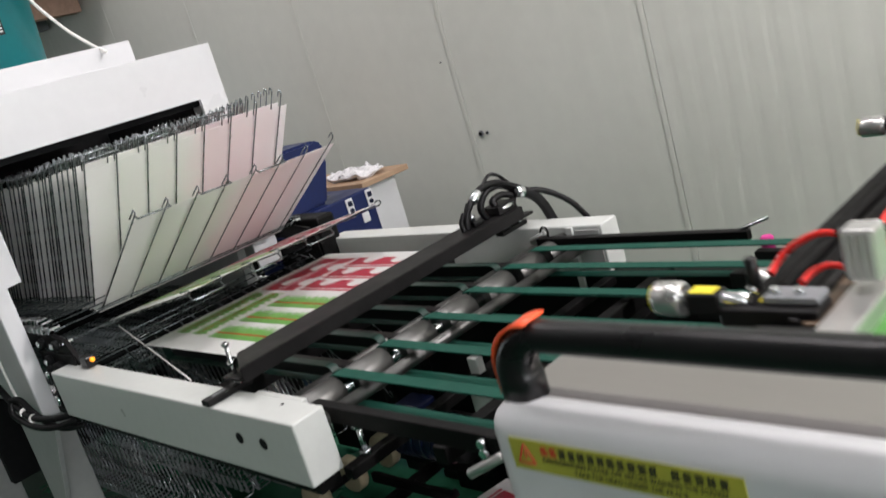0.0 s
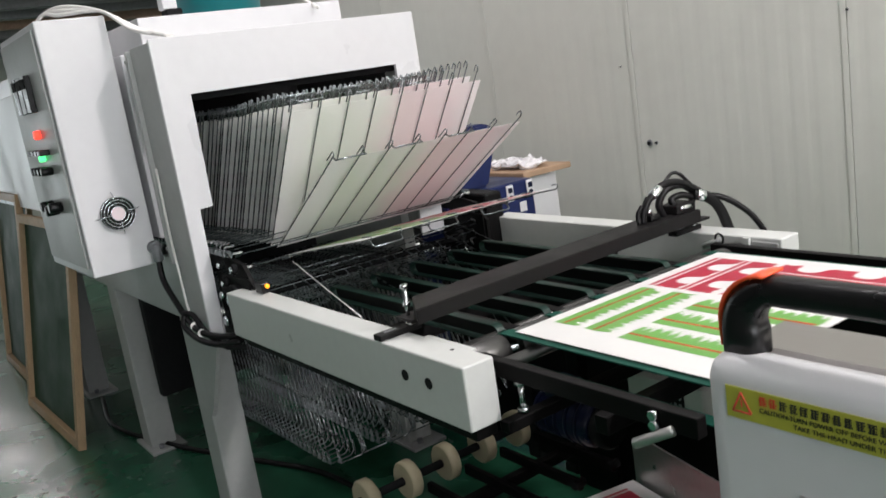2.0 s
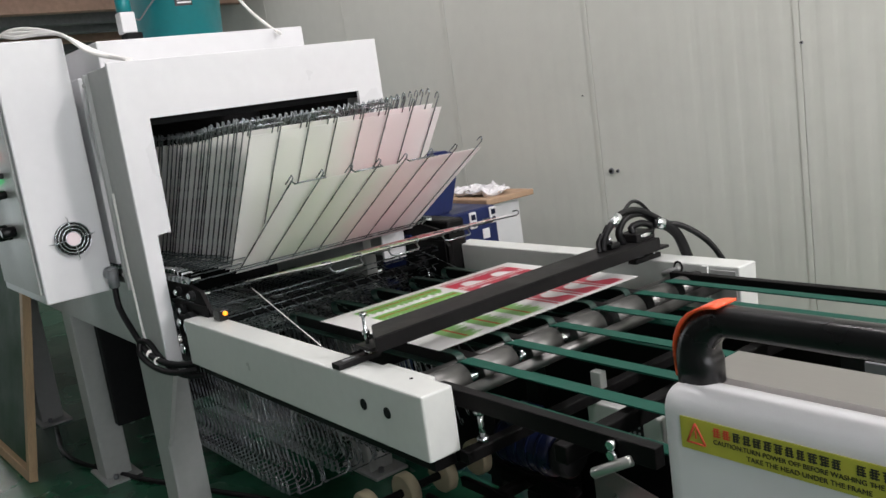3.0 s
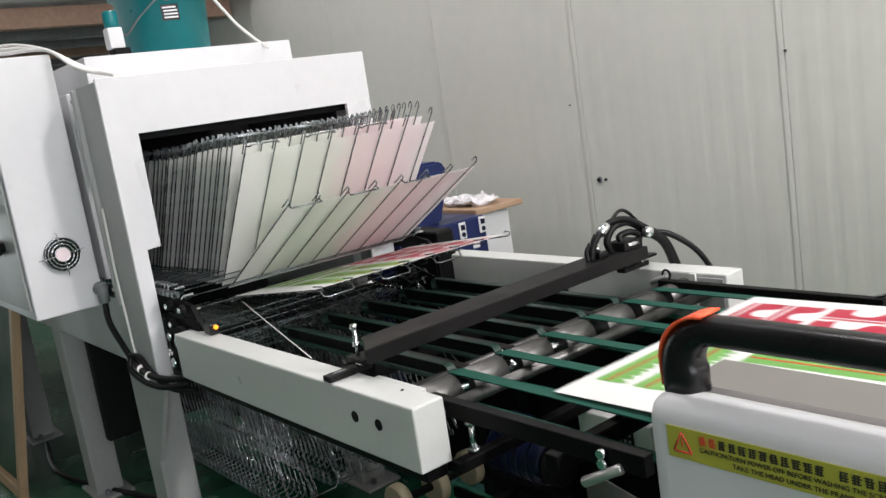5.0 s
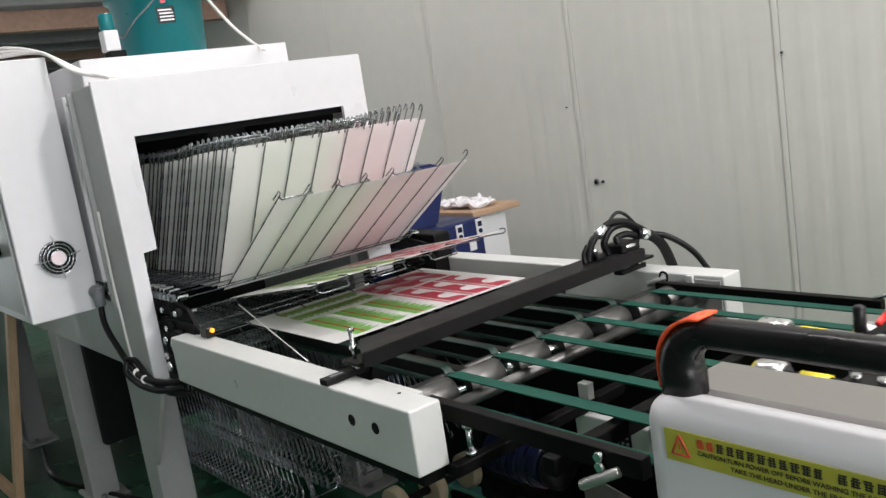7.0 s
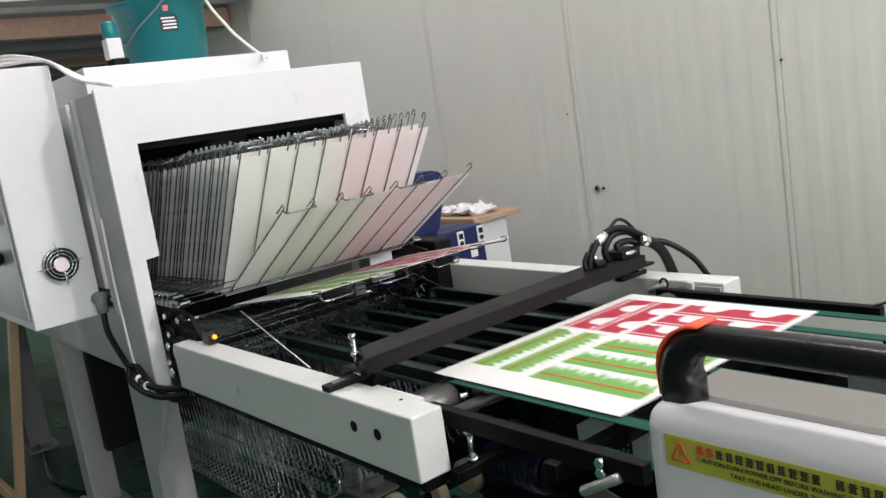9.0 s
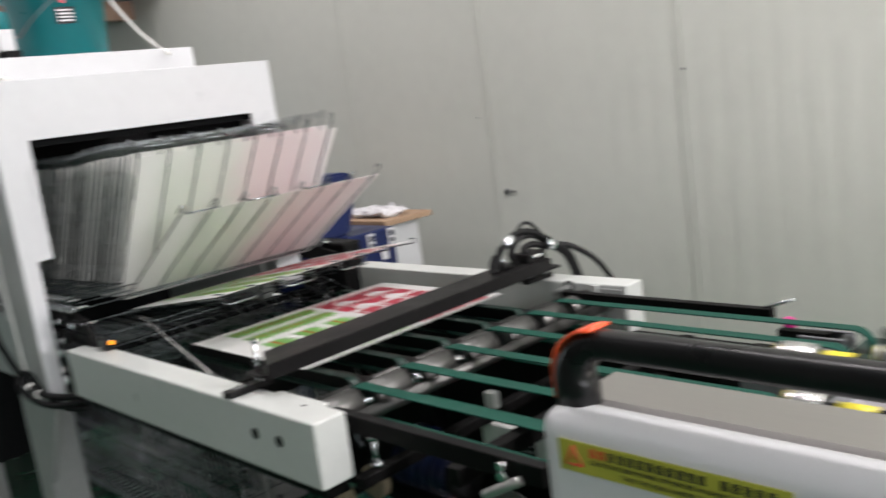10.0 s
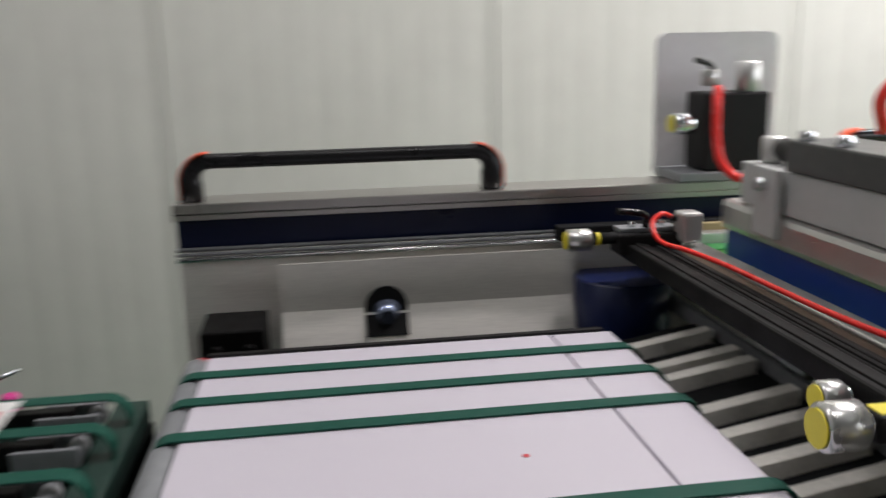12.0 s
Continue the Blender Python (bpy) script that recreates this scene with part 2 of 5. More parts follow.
def cyl(bm, p0, p1, r, seg=16, r2=None, bev=0.0):
    p0, p1 = Vector(p0), Vector(p1)
    d = p1 - p0
    q = d.to_track_quat("Z", "Y").to_matrix()
    r2 = r if r2 is None else r2
    rings = []
    prof = [(0, r), (1, r2)]
    if bev:
        k = bev / d.length
        prof = [(0, r - bev), (k, r), (1 - k, r2), (1, r2 - bev)]
    for t, rad in prof:
        rings.append([bm.verts.new(p0 + d * t + q @ Vector((rad * math.cos(2 * math.pi * i / seg), rad * math.sin(2 * math.pi * i / seg), 0))) for i in range(seg)])
    for a, b in zip(rings, rings[1:]):
        for i in range(seg):
            f = bm.faces.new((a[i], a[(i + 1) % seg], b[(i + 1) % seg], b[i]))
            f.smooth = True
    bm.faces.new(rings[0][::-1])
    bm.faces.new(rings[-1])


def smooth_line(pts, n=6):
    """A Catmull-Rom curve through pts."""
    pts = [Vector(p) for p in pts]
    ext = [2 * pts[0] - pts[1]] + pts + [2 * pts[-1] - pts[-2]]
    out = []
    for i in range(1, len(ext) - 2):
        a, b, c, d = ext[i - 1:i + 3]
        for k in range(n):
            t = k / n
            out.append(0.5 * (2 * b + (c - a) * t + (2 * a - 5 * b + 4 * c - d) * t * t + (3 * b - a - 3 * c + d) * t ** 3))
    return out + [pts[-1]]


def tube(bm, pts, r, seg=8, n=0):
    pts = smooth_line(pts, n) if n else [Vector(p) for p in pts]
    rings = []
    up = Vector((0, 0, 1))
    last = None
    for i, p in enumerate(pts):
        t = (pts[min(i + 1, len(pts) - 1)] - pts[max(i - 1, 0)]).normalized()
        if last is None:
            ref = up if abs(t.z) < 0.9 else Vector((1, 0, 0))
            last = (ref - t * ref.dot(t)).normalized()
        else:
            last = (last - t * last.dot(t)).normalized()
        s = t.cross(last)
        rings.append([bm.verts.new(p + r * (last * math.cos(2 * math.pi * k / seg) + s * math.sin(2 * math.pi * k / seg))) for k in range(seg)])
    for a, b in zip(rings, rings[1:]):
        for k in range(seg):
            f = bm.faces.new((a[k], a[(k + 1) % seg], b[(k + 1) % seg], b[k]))
            f.smooth = True
    bm.faces.new(rings[0][::-1])
    bm.faces.new(rings[-1])


def prism(bm, pts, axis, a, b):
    """A flat outline (two coordinates) pushed from a to b along axis."""
    def at(p, v):
        return {"x": (v, p[0], p[1]), "y": (p[0], v, p[1]), "z": (p[0], p[1], v)}[axis]
    lo = [bm.verts.new(at(p, a)) for p in pts]
    hi = [bm.verts.new(at(p, b)) for p in pts]
    bm.faces.new(lo[::-1])
    bm.faces.new(hi)
    for i in range(len(pts)):
        j = (i + 1) % len(pts)
        bm.faces.new((lo[i], lo[j], hi[j], hi[i]))


def part(name, bm, material, parent=None, label="", kind=""):
    bmesh.ops.recalc_face_normals(bm, faces=bm.faces)
    me = bpy.data.meshes.new(name)
    bm.to_mesh(me)
    bm.free()
    for m in (material if isinstance(material, (list, tuple)) else [material]):
        me.materials.append(m)
    ob = new(name, me)
    if parent is not None:
        ob.parent = parent
        if parent.name in SITED:
            ob.matrix_parent_inverse = Matrix.Translation(-parent.location)
    return tagged(ob, label, kind=kind)


def pbox(name, dims, material, parent, bev=0.003, label=""):
    bm = bmesh.new()
    box(bm, *dims, bev)
    return part(name, bm, material, parent, label)


def pcyl(name, p0, p1, r, material, parent, seg=20, bev=0.0, label=""):
    bm = bmesh.new()
    cyl(bm, p0, p1, r, seg, None, bev)
    return part(name, bm, material, parent, label)


def ptube(name, pts, r, material, parent, n=6, seg=8, label=""):
    bm = bmesh.new()
    tube(bm, pts, r, seg, n)
    return part(name, bm, material, parent, label)


SITED = set()


def sited(name, label, category, at, group=""):
    """A thing whose base stands at a place, and whose parts are given in the world's coordinates."""
    ob = thing(name, label, category, group, at)
    SITED.add(ob.name)
    return ob


def thing(name, label, category, group="", at=(0, 0, 0)):
    ob = new(name)
    ob.empty_display_size = 0.05
    ob.location = at
    return tagged(ob, label, category, group)


# ---- setting ----
X0, X1, Y0, WALL, CEIL, HIGH, XM = -12.0, 5.0, -5.0, 2.405, 2.47, 4.6, -4.7
bm = bmesh.new()
box(bm, X0, X1, Y0, WALL + 0.2, -0.12, 0)
tagged(part("floor", bm, M_FLOOR), "green epoxy-painted concrete floor, worn and glossy", "floor", kind="structure")
bm = bmesh.new()
box(bm, X0, XM, Y0, WALL + 0.2, CEIL, CEIL + 0.1)
box(bm, XM - 0.1, XM, Y0, WALL + 0.2, CEIL + 0.101, HIGH)
box(bm, XM, X1, Y0, WALL + 0.2, HIGH, HIGH + 0.1)
cx = X0
while cx < XM - 0.13:
    prism(bm, [(cx, CEIL + 0.001), (cx + 0.03, CEIL - 0.03), (cx + 0.09, CEIL - 0.03), (cx + 0.12, CEIL + 0.001)], "y", Y0 + 0.01, WALL - 0.01)
    cx += 0.24
tagged(part("ceiling", bm, M_CEIL), "grey corrugated sheet-metal ceiling", "ceiling", kind="structure")
for i, px in enumerate((-9.9, -8.9, -7.9, -7.2, -6.5, -5.9, -5.25)):
    bm = bmesh.new()
    box(bm, px, px + 0.1, Y0 + 0.02, WALL - 0.02, CEIL - 0.17, CEIL - 0.032, 0.004)
    tagged(part("ceiling_beam", bm, M_RUSTBEAM if i in (6, 3) else M_STEELBEAM), "primed steel ceiling beam" if i in (6, 3) else "grey steel ceiling beam", "beam", kind="structure")
for nm, d in (("wall_front", (X0, X1, Y0 - 0.1, Y0, 0, HIGH)), ("wall_west", (X0 - 0.1, X0, Y0, WALL + 0.2, 0, HIGH)), ("wall_east", (X1, X1 + 0.1, Y0, WALL + 0.2, 0, HIGH))):
    bm = bmesh.new()
    box(bm, *d)
    # wall_front is out of view; its dark colour cuts light bounced onto the machine
    tagged(part(nm, bm, M_UNSEENWALL if nm == "wall_front" else M_WALL), "unseen dark grey wall that keeps bounce light low" if nm == "wall_front" else "pale grey sandwich-panel wall", "wall", kind="structure")
bm = bmesh.new()
box(bm, X0, X1, WALL + 0.02, WALL + 0.12, 0, HIGH)
wall = tagged(part("wall_north", bm, M_SEAM), "pale grey-white ribbed sandwich-panel wall with dark joints", "wall", kind="structure")


def wall_panel_mesh(w, h):
    """One sheet with shallow trapezoid ribs, its face at y = 0 and its back at y = 0.018."""
    bm = bmesh.new()
    xs, ys = [0.0, 0.0012], [0.004, 0.0]
    n = 10
    for k in range(n):
        a = w * (k + 0.5) / n
        xs += [a - 0.030, a - 0.012, a + 0.012, a + 0.030]
        ys += [0.0, 0.0009, 0.0009, 0.0]
    xs += [w - 0.03, w - 0.024, w - 0.0012, w]
    ys += [0.0, 0.0, 0.0, 0.004]
    lo = [bm.verts.new((x, y, 0.0)) for x, y in zip(xs, ys)] + [bm.verts.new((w, 0.018, 0)), bm.verts.new((0, 0.018, 0))]
    hi = [bm.verts.new((v.co.x, v.co.y, h)) for v in lo]
    for i in range(len(lo)):
        j = (i + 1) % len(lo)
        bm.faces.new((lo[i], lo[j], hi[j], hi[i]))
    bm.faces.new(lo[::-1])
    bm.faces.new(hi)
    bmesh.ops.recalc_face_normals(bm, faces=bm.faces)
    me = bpy.data.meshes.new("panel")
    bm.to_mesh(me)
    bm.free()
    me.materials.append(M_WALL)
    return me


PW = 1.066
panel_me = wall_panel_mesh(PW - 0.0022, HIGH - 0.004)
k = -11
while -0.606 + k * PW < X1 - 0.5:
    p = new("panel", panel_me)
    p.parent = wall
    p.location = (-0.606 + k * PW + 0.0025, WALL, 0.002)
    k += 1


def wall_screw(x, z, r=0.012):
    s = thing("wall_screw", "dark screw with a rusty washer in the wall panel", "screw", "wall screws", (x, WALL, z))
    pcyl("washer", (0, 0.003, 0), (0, -0.003, 0), r, M_STEELBEAM, s, 12)
    pcyl("head", (0, -0.002, 0), (0, -0.012, 0), r * 0.55, M_DARK, s, 6)
    return s


# a doorway to daylight at the far end
door = tagged(new("doorway"), "bright open doorway to daylight at the hall's far end", "doorway", kind="structure")
bm = bmesh.new()
box(bm, X0 + 0.002, X0 + 0.02, -4.2, -0.6, 0.02, 2.3)
part("daylight", bm, M_DAY, door)
for d in ((X0, X0 + 0.06, -4.28, -4.2, 0, 2.38), (X0, X0 + 0.06, -0.6, -0.52, 0, 2.38), (X0, X0 + 0.06, -4.2, -0.6, 2.3, 2.38)):
    bm = bmesh.new()
    box(bm, *d, 0.004)
    part("door_frame", bm, M_GREYPAINT, door)
# a row of high windows in the wall behind the press, with cool daylight
gate = tagged(new("window_1"), "wide high window with cool daylight behind it", "window", kind="structure")
bm = bmesh.new()
box(bm, X1 - 0.02, X1 - 0.002, -3.6, 1.0, 1.3, 2.7)
part("daylight", bm, M_DAYCOOL, gate)
for d in ((X1 - 0.06, X1, -3.68, -3.6, 1.22, 2.78), (X1 - 0.06, X1, 1.0, 1.08, 1.22, 2.78), (X1 - 0.06, X1, -3.6, 1.0, 2.7, 2.78), (X1 - 0.06, X1, -3.6, 1.0, 1.22, 1.3)):
    bm = bmesh.new()
    box(bm, *d, 0.004)
    part("window_frame", bm, M_GREYPAINT, gate)
wall_screw(-1.617, 0.912, 0.016)
wall_screw(-1.575, 0.912, 0.009)
wall_screw(-0.600, 1.40, 0.006)
wall_screw(-1.75, 1.29, 0.004)
for lx, ly, lz, lw in LAMPS:
    f = thing("fluorescent_fixture", "white ceiling fixture with lit fluorescent tubes", "lamp", "ceiling fixtures", (lx, ly, lz + 0.09))
    pbox("housing", (-0.62, 0.62, -0.1, 0.1, -0.08, 0.029 if lz > 4 else -0.04), M_WHITE, f)
    if 3 < lz < 4.4:
        for dx in (-0.5, 0.5):
            pcyl("hanging_rod", (dx, 0, -0.04), (dx, 0, HIGH - lz - 0.09), 0.006, M_STEELBEAM, f, 8)
    for dy in (-0.045, 0.045):
        pcyl("lamp_tube", (-0.6, dy, -0.095), (0.6, dy, -0.095), 0.013, M_TUBE, f, 10)


# ---- wicket dryer ----
XF = -1.26
dryer = sited("wicket_dryer", "white enamelled wicket dryer housing on grey steel legs", "dryer", (-2.2, 0.43, 0))
bm = bmesh.new()
prism(bm, [(-0.014, 1.614), (0.884, 1.614), (0.884, 0.86), (0.789, 0.86), (0.789, 1.452), (0.074, 1.452), (0.074, 1.121), (0.03, 1.121), (0.03, 0.74), (-0.014, 0.74)], "x", XF - 0.012, XF)
bmesh.ops.bevel(bm, geom=[e for e in bm.edges], offset=0.002, segments=1, affect="EDGES")
part("front_panel", bm, M_WHITE, dryer)
bm = bmesh.new()
box(bm, XF - 0.19, XF - 0.013, -0.013, 0.012, 0.77, 1.606, 0.003)
box(bm, XF - 0.205, XF - 0.185, -0.026, 0.02, 0.95, 1.60, 0.002)
for fz in (1.57, 1.0):
    cyl(bm, (XF - 0.195, -0.027, fz), (XF - 0.195, -0.031, fz), 0.006, 10)
part("side_flange", bm, M_GREYPAINT, dryer, "grey folded steel side flange")
bm = bmesh.new()
box(bm, XF - 0.19, XF - 0.013, 0.86, 0.883, 0.86, 1.606, 0.003)
part("side_flange", bm, M_GREYPAINT, dryer)
pbox("hood", (-5.0, -1.47, 0.036, 0.735, 1.50, 1.695), M_WHITE, dryer, 0.004)
pbox("back_cover", (-5.2, -1.56, -0.01, 0.045, 1.02, 1.60), M_WHITE, dryer, 0.004)
pbox("top_plate", (-1.469, XF - 0.0125, 0.013, 0.859, 1.585, 1.5995), M_WHITE, dryer, 0.002)
# plate added behind the mouth so that the opening stays black
pbox("baffle", (-1.325, -1.315, 0.03, 0.86, 1.43, 1.584), M_DARK, dryer, 0.001, "black plate added to keep the mouth dark")
# far cover and inner wall are near-black: the interior's shade as colour
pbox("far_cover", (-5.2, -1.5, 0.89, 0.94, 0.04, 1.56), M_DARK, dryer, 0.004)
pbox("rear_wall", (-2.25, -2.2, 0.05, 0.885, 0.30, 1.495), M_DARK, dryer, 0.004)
pbox("side_beam", (-3.9, -1.47, 0.017, 0.065, 0.735, 0.95), M_GREYPAINT, dryer, 0.004)
pbox("side_beam", (-3.9, -1.47, 0.84, 0.888, 0.70, 0.95), M_GREYPAINT, dryer, 0.004)


def dryer_leg(x, y):
    leg = pbox("leg", (x - 0.06, x + 0.06, y - 0.055, y + 0.055, 0.012, 0.74), M_GREYPAINT, dryer, 0.006, "grey steel box-section leg with a foot plate")
    pbox("foot_plate", (x - 0.122, x + 0.122, y - 0.07, y + 0.08, 0, 0.012), M_GREYPAINT, leg, 0.002)
    for dx in (-0.085, 0.085):
        pcyl("bolt", (x + dx, y - 0.02, 0.011), (x + dx, y - 0.02, 0.03), 0.011, M_STEELBEAM, leg, 6)


for lx in (-1.585, -2.51, -3.6):
    dryer_leg(lx, 0.072)
    dryer_leg(lx, 0.80)

# chain guides and sprockets at the front corner
for cy in (0.06, 0.90):
    bm = bmesh.new()
    prism(bm, [(-3.0, 0.925), (-1.24, 0.935), (-1.14, 0.925), (-1.09, 0.885), (-1.08, 0.82), (-1.12, 0.78), (-1.24, 0.765), (-1.24, 0.74), (-1.09, 0.74), (-1.035, 0.79), (-1.03, 0.905), (-1.08, 0.962), (-1.2, 0.98), (-3.0, 0.975)], "y", cy - 0.006, cy + 0.006)
    part("chain_guide", bm, M_DEEPBLACK, dryer, "black steel chain guide plate")
    pbox("bearing_plate", (-1.28, -1.04, cy - 0.012, cy - 0.007, 0.73, 0.925), M_DEEPBLACK, dryer, 0.002)
    for sx, sz, sr in ((-1.13, 0.86, 0.045), (-1.09, 0.785, 0.028), (-1.2, 0.79, 0.03), (-1.19, 0.87, 0.022)) if cy < 0.5 else ((-1.16, 0.845, 0.022),):
        pcyl("bearing", (sx, cy - 0.013, sz), (sx, cy - 0.034, sz), sr, M_DARK, dryer, 20, 0.004)
        pcyl("bearing_cap", (sx, cy - 0.034, sz), (sx, cy - 0.046, sz), sr * 0.5, M_CHROME, dryer, 12, 0.003)
bm = bmesh.new()
prism(bm, [(-1.526, 0.82), (-1.275, 0.82), (-1.275, 0.765), (-1.49, 0.44), (-1.526, 0.40)], "y", 0.016, 0.03)
part("gusset", bm, M_GREYPAINT, dryer)
pbox("chain_cover", (-1.28, -1.06, 0.925, 1.0, 0.78, 0.985), M_DEEPBLACK, dryer, 0.01, "black far-side chain cover")
bolts = ((-1.206, 0.954), (-1.111, 0.952), (-1.201, 0.900))
for q, (bx_, bz_) in enumerate(bolts):
    pcyl("bearing", (bx_, 0.0475, bz_), (bx_, 0.034, bz_), 0.014 + 0.004 * (q == 2), M_DARK, dryer, 16, 0.002)
    pcyl("bearing_cap", (bx_, 0.034, bz_), (bx_, 0.028, bz_), 0.009, M_CHROME, dryer, 12, 0.002)
links = bmesh.new()
for cy in (0.045, 0.915):
    for i in range(56):
        lx = -1.15 - i * 0.033
        box(links, lx - 0.013, lx + 0.013, cy - 0.006, cy + 0.006, 0.983, 0.999)
        cyl(links, (lx, cy - 0.01, 0.991), (lx, cy + 0.01, 0.991), 0.0075, 8)
part("roller_chain", links, M_WIRE, dryer, "zinc-plated roller chain", "stuff")
sensor = sited("edge_sensor", "small black edge sensor with an amber light", "sensor", (-0.965, 0.075, 0.895))
pbox("housing", (-0.995, -0.95, 0.045, 0.07, 0.8955, 0.925), M_PLASTIC, sensor, 0.003)
pcyl("lamp_lens", (-0.95, 0.06, 0.916), (-0.94, 0.06, 0.916), 0.006, M_GLOWAMBER, sensor, 12, 0.002, "lit amber lamp")
pcyl("drive_shaft", (-1.16, 0.05, 0.845), (-1.16, 0.91, 0.845), 0.012, M_DARK, dryer, 12)

# control cabinet on the dryer's side
cabinet = sited("control_cabinet", "white sheet-steel control cabinet with fan, switches and lit lamps", "cabinet", (-1.84, -0.13, 0.94))
pbox("body", (-2.13, -1.56, -0.235, -0.03, 0.945, 1.722), M_WHITE, cabinet, 0.005)
pbox("door", (-2.10, -1.585, -0.243, -0.236, 0.975, 1.70), M_GREYPAINT, cabinet, 0.002, "pale grey cabinet door")
fan = pcyl("fan", (-1.558, -0.125, 1.129), (-1.548, -0.125, 1.129), 0.052, M_PLASTIC, cabinet, 32, 0, "black fan with round wire guard")
for r in (0.022, 0.032, 0.042, 0.051):
    bm = bmesh.new()
    tube(bm, [(-1.543, -0.125 + r * math.cos(a), 1.129 + r * math.sin(a)) for a in [2 * math.pi * j / 32 for j in range(33)]], 0.0016, 5)
    part("guard_ring", bm, M_CHROME, fan)
pcyl("fan_label", (-1.548, -0.125, 1.129), (-1.5425, -0.125, 1.129), 0.021, M_FANLABEL, fan, 20)
for a in range(4):
    c, s_ = math.cos(a * math.pi / 2 + 0.1), math.sin(a * math.pi / 2 + 0.1)
    ptube("guard_arm", [(-1.542, -0.125 + 0.02 * c, 1.129 + 0.02 * s_), (-1.542, -0.125 + 0.062 * c, 1.129 + 0.062 * s_), (-1.556, -0.125 + 0.068 * c, 1.129 + 0.068 * s_)], 0.0017, M_CHROME, fan, 0, 5)
for j in range(7):
    bm = bmesh.new()
    a = j * 2 * math.pi / 7
    prism(bm, [(-0.125 + 0.018 * math.cos(a), 1.129 + 0.018 * math.sin(a)), (-0.125 + 0.046 * math.cos(a + 0.2), 1.129 + 0.046 * math.sin(a + 0.2)), (-0.125 + 0.046 * math.cos(a + 0.75), 1.129 + 0.046 * math.sin(a + 0.75)), (-0.125 + 0.018 * math.cos(a + 0.6), 1.129 + 0.018 * math.sin(a + 0.6))], "x", -1.5475, -1.5455)
    part("blade", bm, M_PLASTIC, fan)
for j in range(3):
    d = pbox("meter", (-1.80 - j * 0.075, -1.735 - j * 0.075, -0.262, -0.243, 1.47, 1.585), M_PLASTIC, cabinet, 0.003, "black temperature controller")
    pbox("display", (-1.795 - j * 0.075, -1.74 - j * 0.075, -0.265, -0.262, 1.545, 1.575), M_DARK, d, 0.001)
for sx, sz, mm, r in ((-1.79, 1.40, M_GLOWRED, 0.014), (-1.80, 1.325, M_GLOWGREEN, 0.011)):
    pcyl("lamp_lens", (sx, -0.243, sz), (sx, -0.262, sz), r, mm, cabinet, 14, 0.003, "lit indicator lamp")
for j in range(4):
    pbox("switch", (-1.745 - j * 0.05, -1.71 - j * 0.05, -0.275, -0.243, 1.335, 1.352), M_PLASTIC, cabinet, 0.002)
    pcyl("knob", (-1.73 - j * 0.05, -0.243, 1.285), (-1.73 - j * 0.05, -0.28, 1.285), 0.013, M_PLASTIC, cabinet, 14, 0.003)
for j in range(3):
    pcyl("knob", (-1.72 - j * 0.06, -0.243, 1.17 - 0.012 * (j % 2)), (-1.72 - j * 0.06, -0.285, 1.17 - 0.012 * (j % 2)), 0.017, M_PLASTIC, cabinet, 14, 0.004)
gland = pcyl("plug_socket", (-1.56, -0.04, 1.0), (-1.525, -0.04, 1.0), 0.021, M_STEELBEAM, cabinet, 16, 0.004, "dark metal elbow cable gland")
pcyl("gland_nut", (-1.53, -0.04, 0.955), (-1.53, -0.04, 1.012), 0.017, M_STEELBEAM, gland, 12, 0.003)
ptube("power_cable", [(-1.53, -0.04, 0.965), (-1.495, -0.05, 0.90), (-1.41, -0.05, 0.835), (-1.34, -0.045, 0.785), (-1.27, -0.04, 0.762), (-1.20, -0.01, 0.75), (-1.15, 0.03, 0.75)], 0.0095, M_RUBBER, cabinet, 8, 8, "thick black power cable")
for ty, tz, tx in ((-0.044, 0.776, -1.305), (-0.04, 0.760, -1.262)):
    pcyl("cable_tie", (tx - 0.002, ty, tz), (tx + 0.002, ty, tz), 0.0125, M_CABLEWHITE, cabinet, 14)
ptube("power_cable", [(-1.36, -0.05, 0.805), (-1.352, -0.06, 0.775), (-1.31, -0.055, 0.752), (-1.25, -0.045, 0.738), (-1.19, -0.02, 0.73), (-1.14, 0.03, 0.735)], 0.009, M_RUBBER, cabinet, 6, 8)
ptube("power_cable", [(-1.36, -0.052, 0.81), (-1.33, -0.035, 0.805), (-1.28, -0.03, 0.772), (-1.22, -0.02, 0.74), (-1.17, 0.0, 0.72), (-1.13, 0.04, 0.715)], 0.009, M_RUBBER, cabinet, 6, 8)
ptube("white_wire", [(-1.42, -0.02, 1.25), (-1.41, -0.025, 1.05), (-1.385, -0.03, 0.93), (-1.375, -0.03, 0.82), (-1.34, -0.03, 0.76)], 0.004, M_CABLEWHITE, cabinet, 6, 6)

bucket = sited("plastic_bucket", "teal plastic bucket with wire handle and dark name plate", "bucket", (-1.86, 0.455, 1.695))
bm = bmesh.new()
bx, by = -1.86, 0.463
prof = [(0.0, 1.696), (0.141, 1.696), (0.145, 1.70), (0.160, 1.918), (0.174, 1.92), (0.174, 1.934), (0.163, 1.936), (0.154, 1.928), (0.139, 1.72), (0.0, 1.715)]
rings = [[bm.verts.new((bx + r * math.cos(2 * math.pi * i / 40), by + r * math.sin(2 * math.pi * i / 40), z)) for i in range(40)] for r, z in prof[1:-1]]
bm.faces.new(rings[0][::-1])
bm.faces.new(rings[-1])
for a, b in zip(rings, rings[1:]):
    for i in range(40):
        f = bm.faces.new((a[i], a[(i + 1) % 40], b[(i + 1) % 40], b[i]))
        f.smooth = True
part("pail", bm, M_TEAL, bucket)


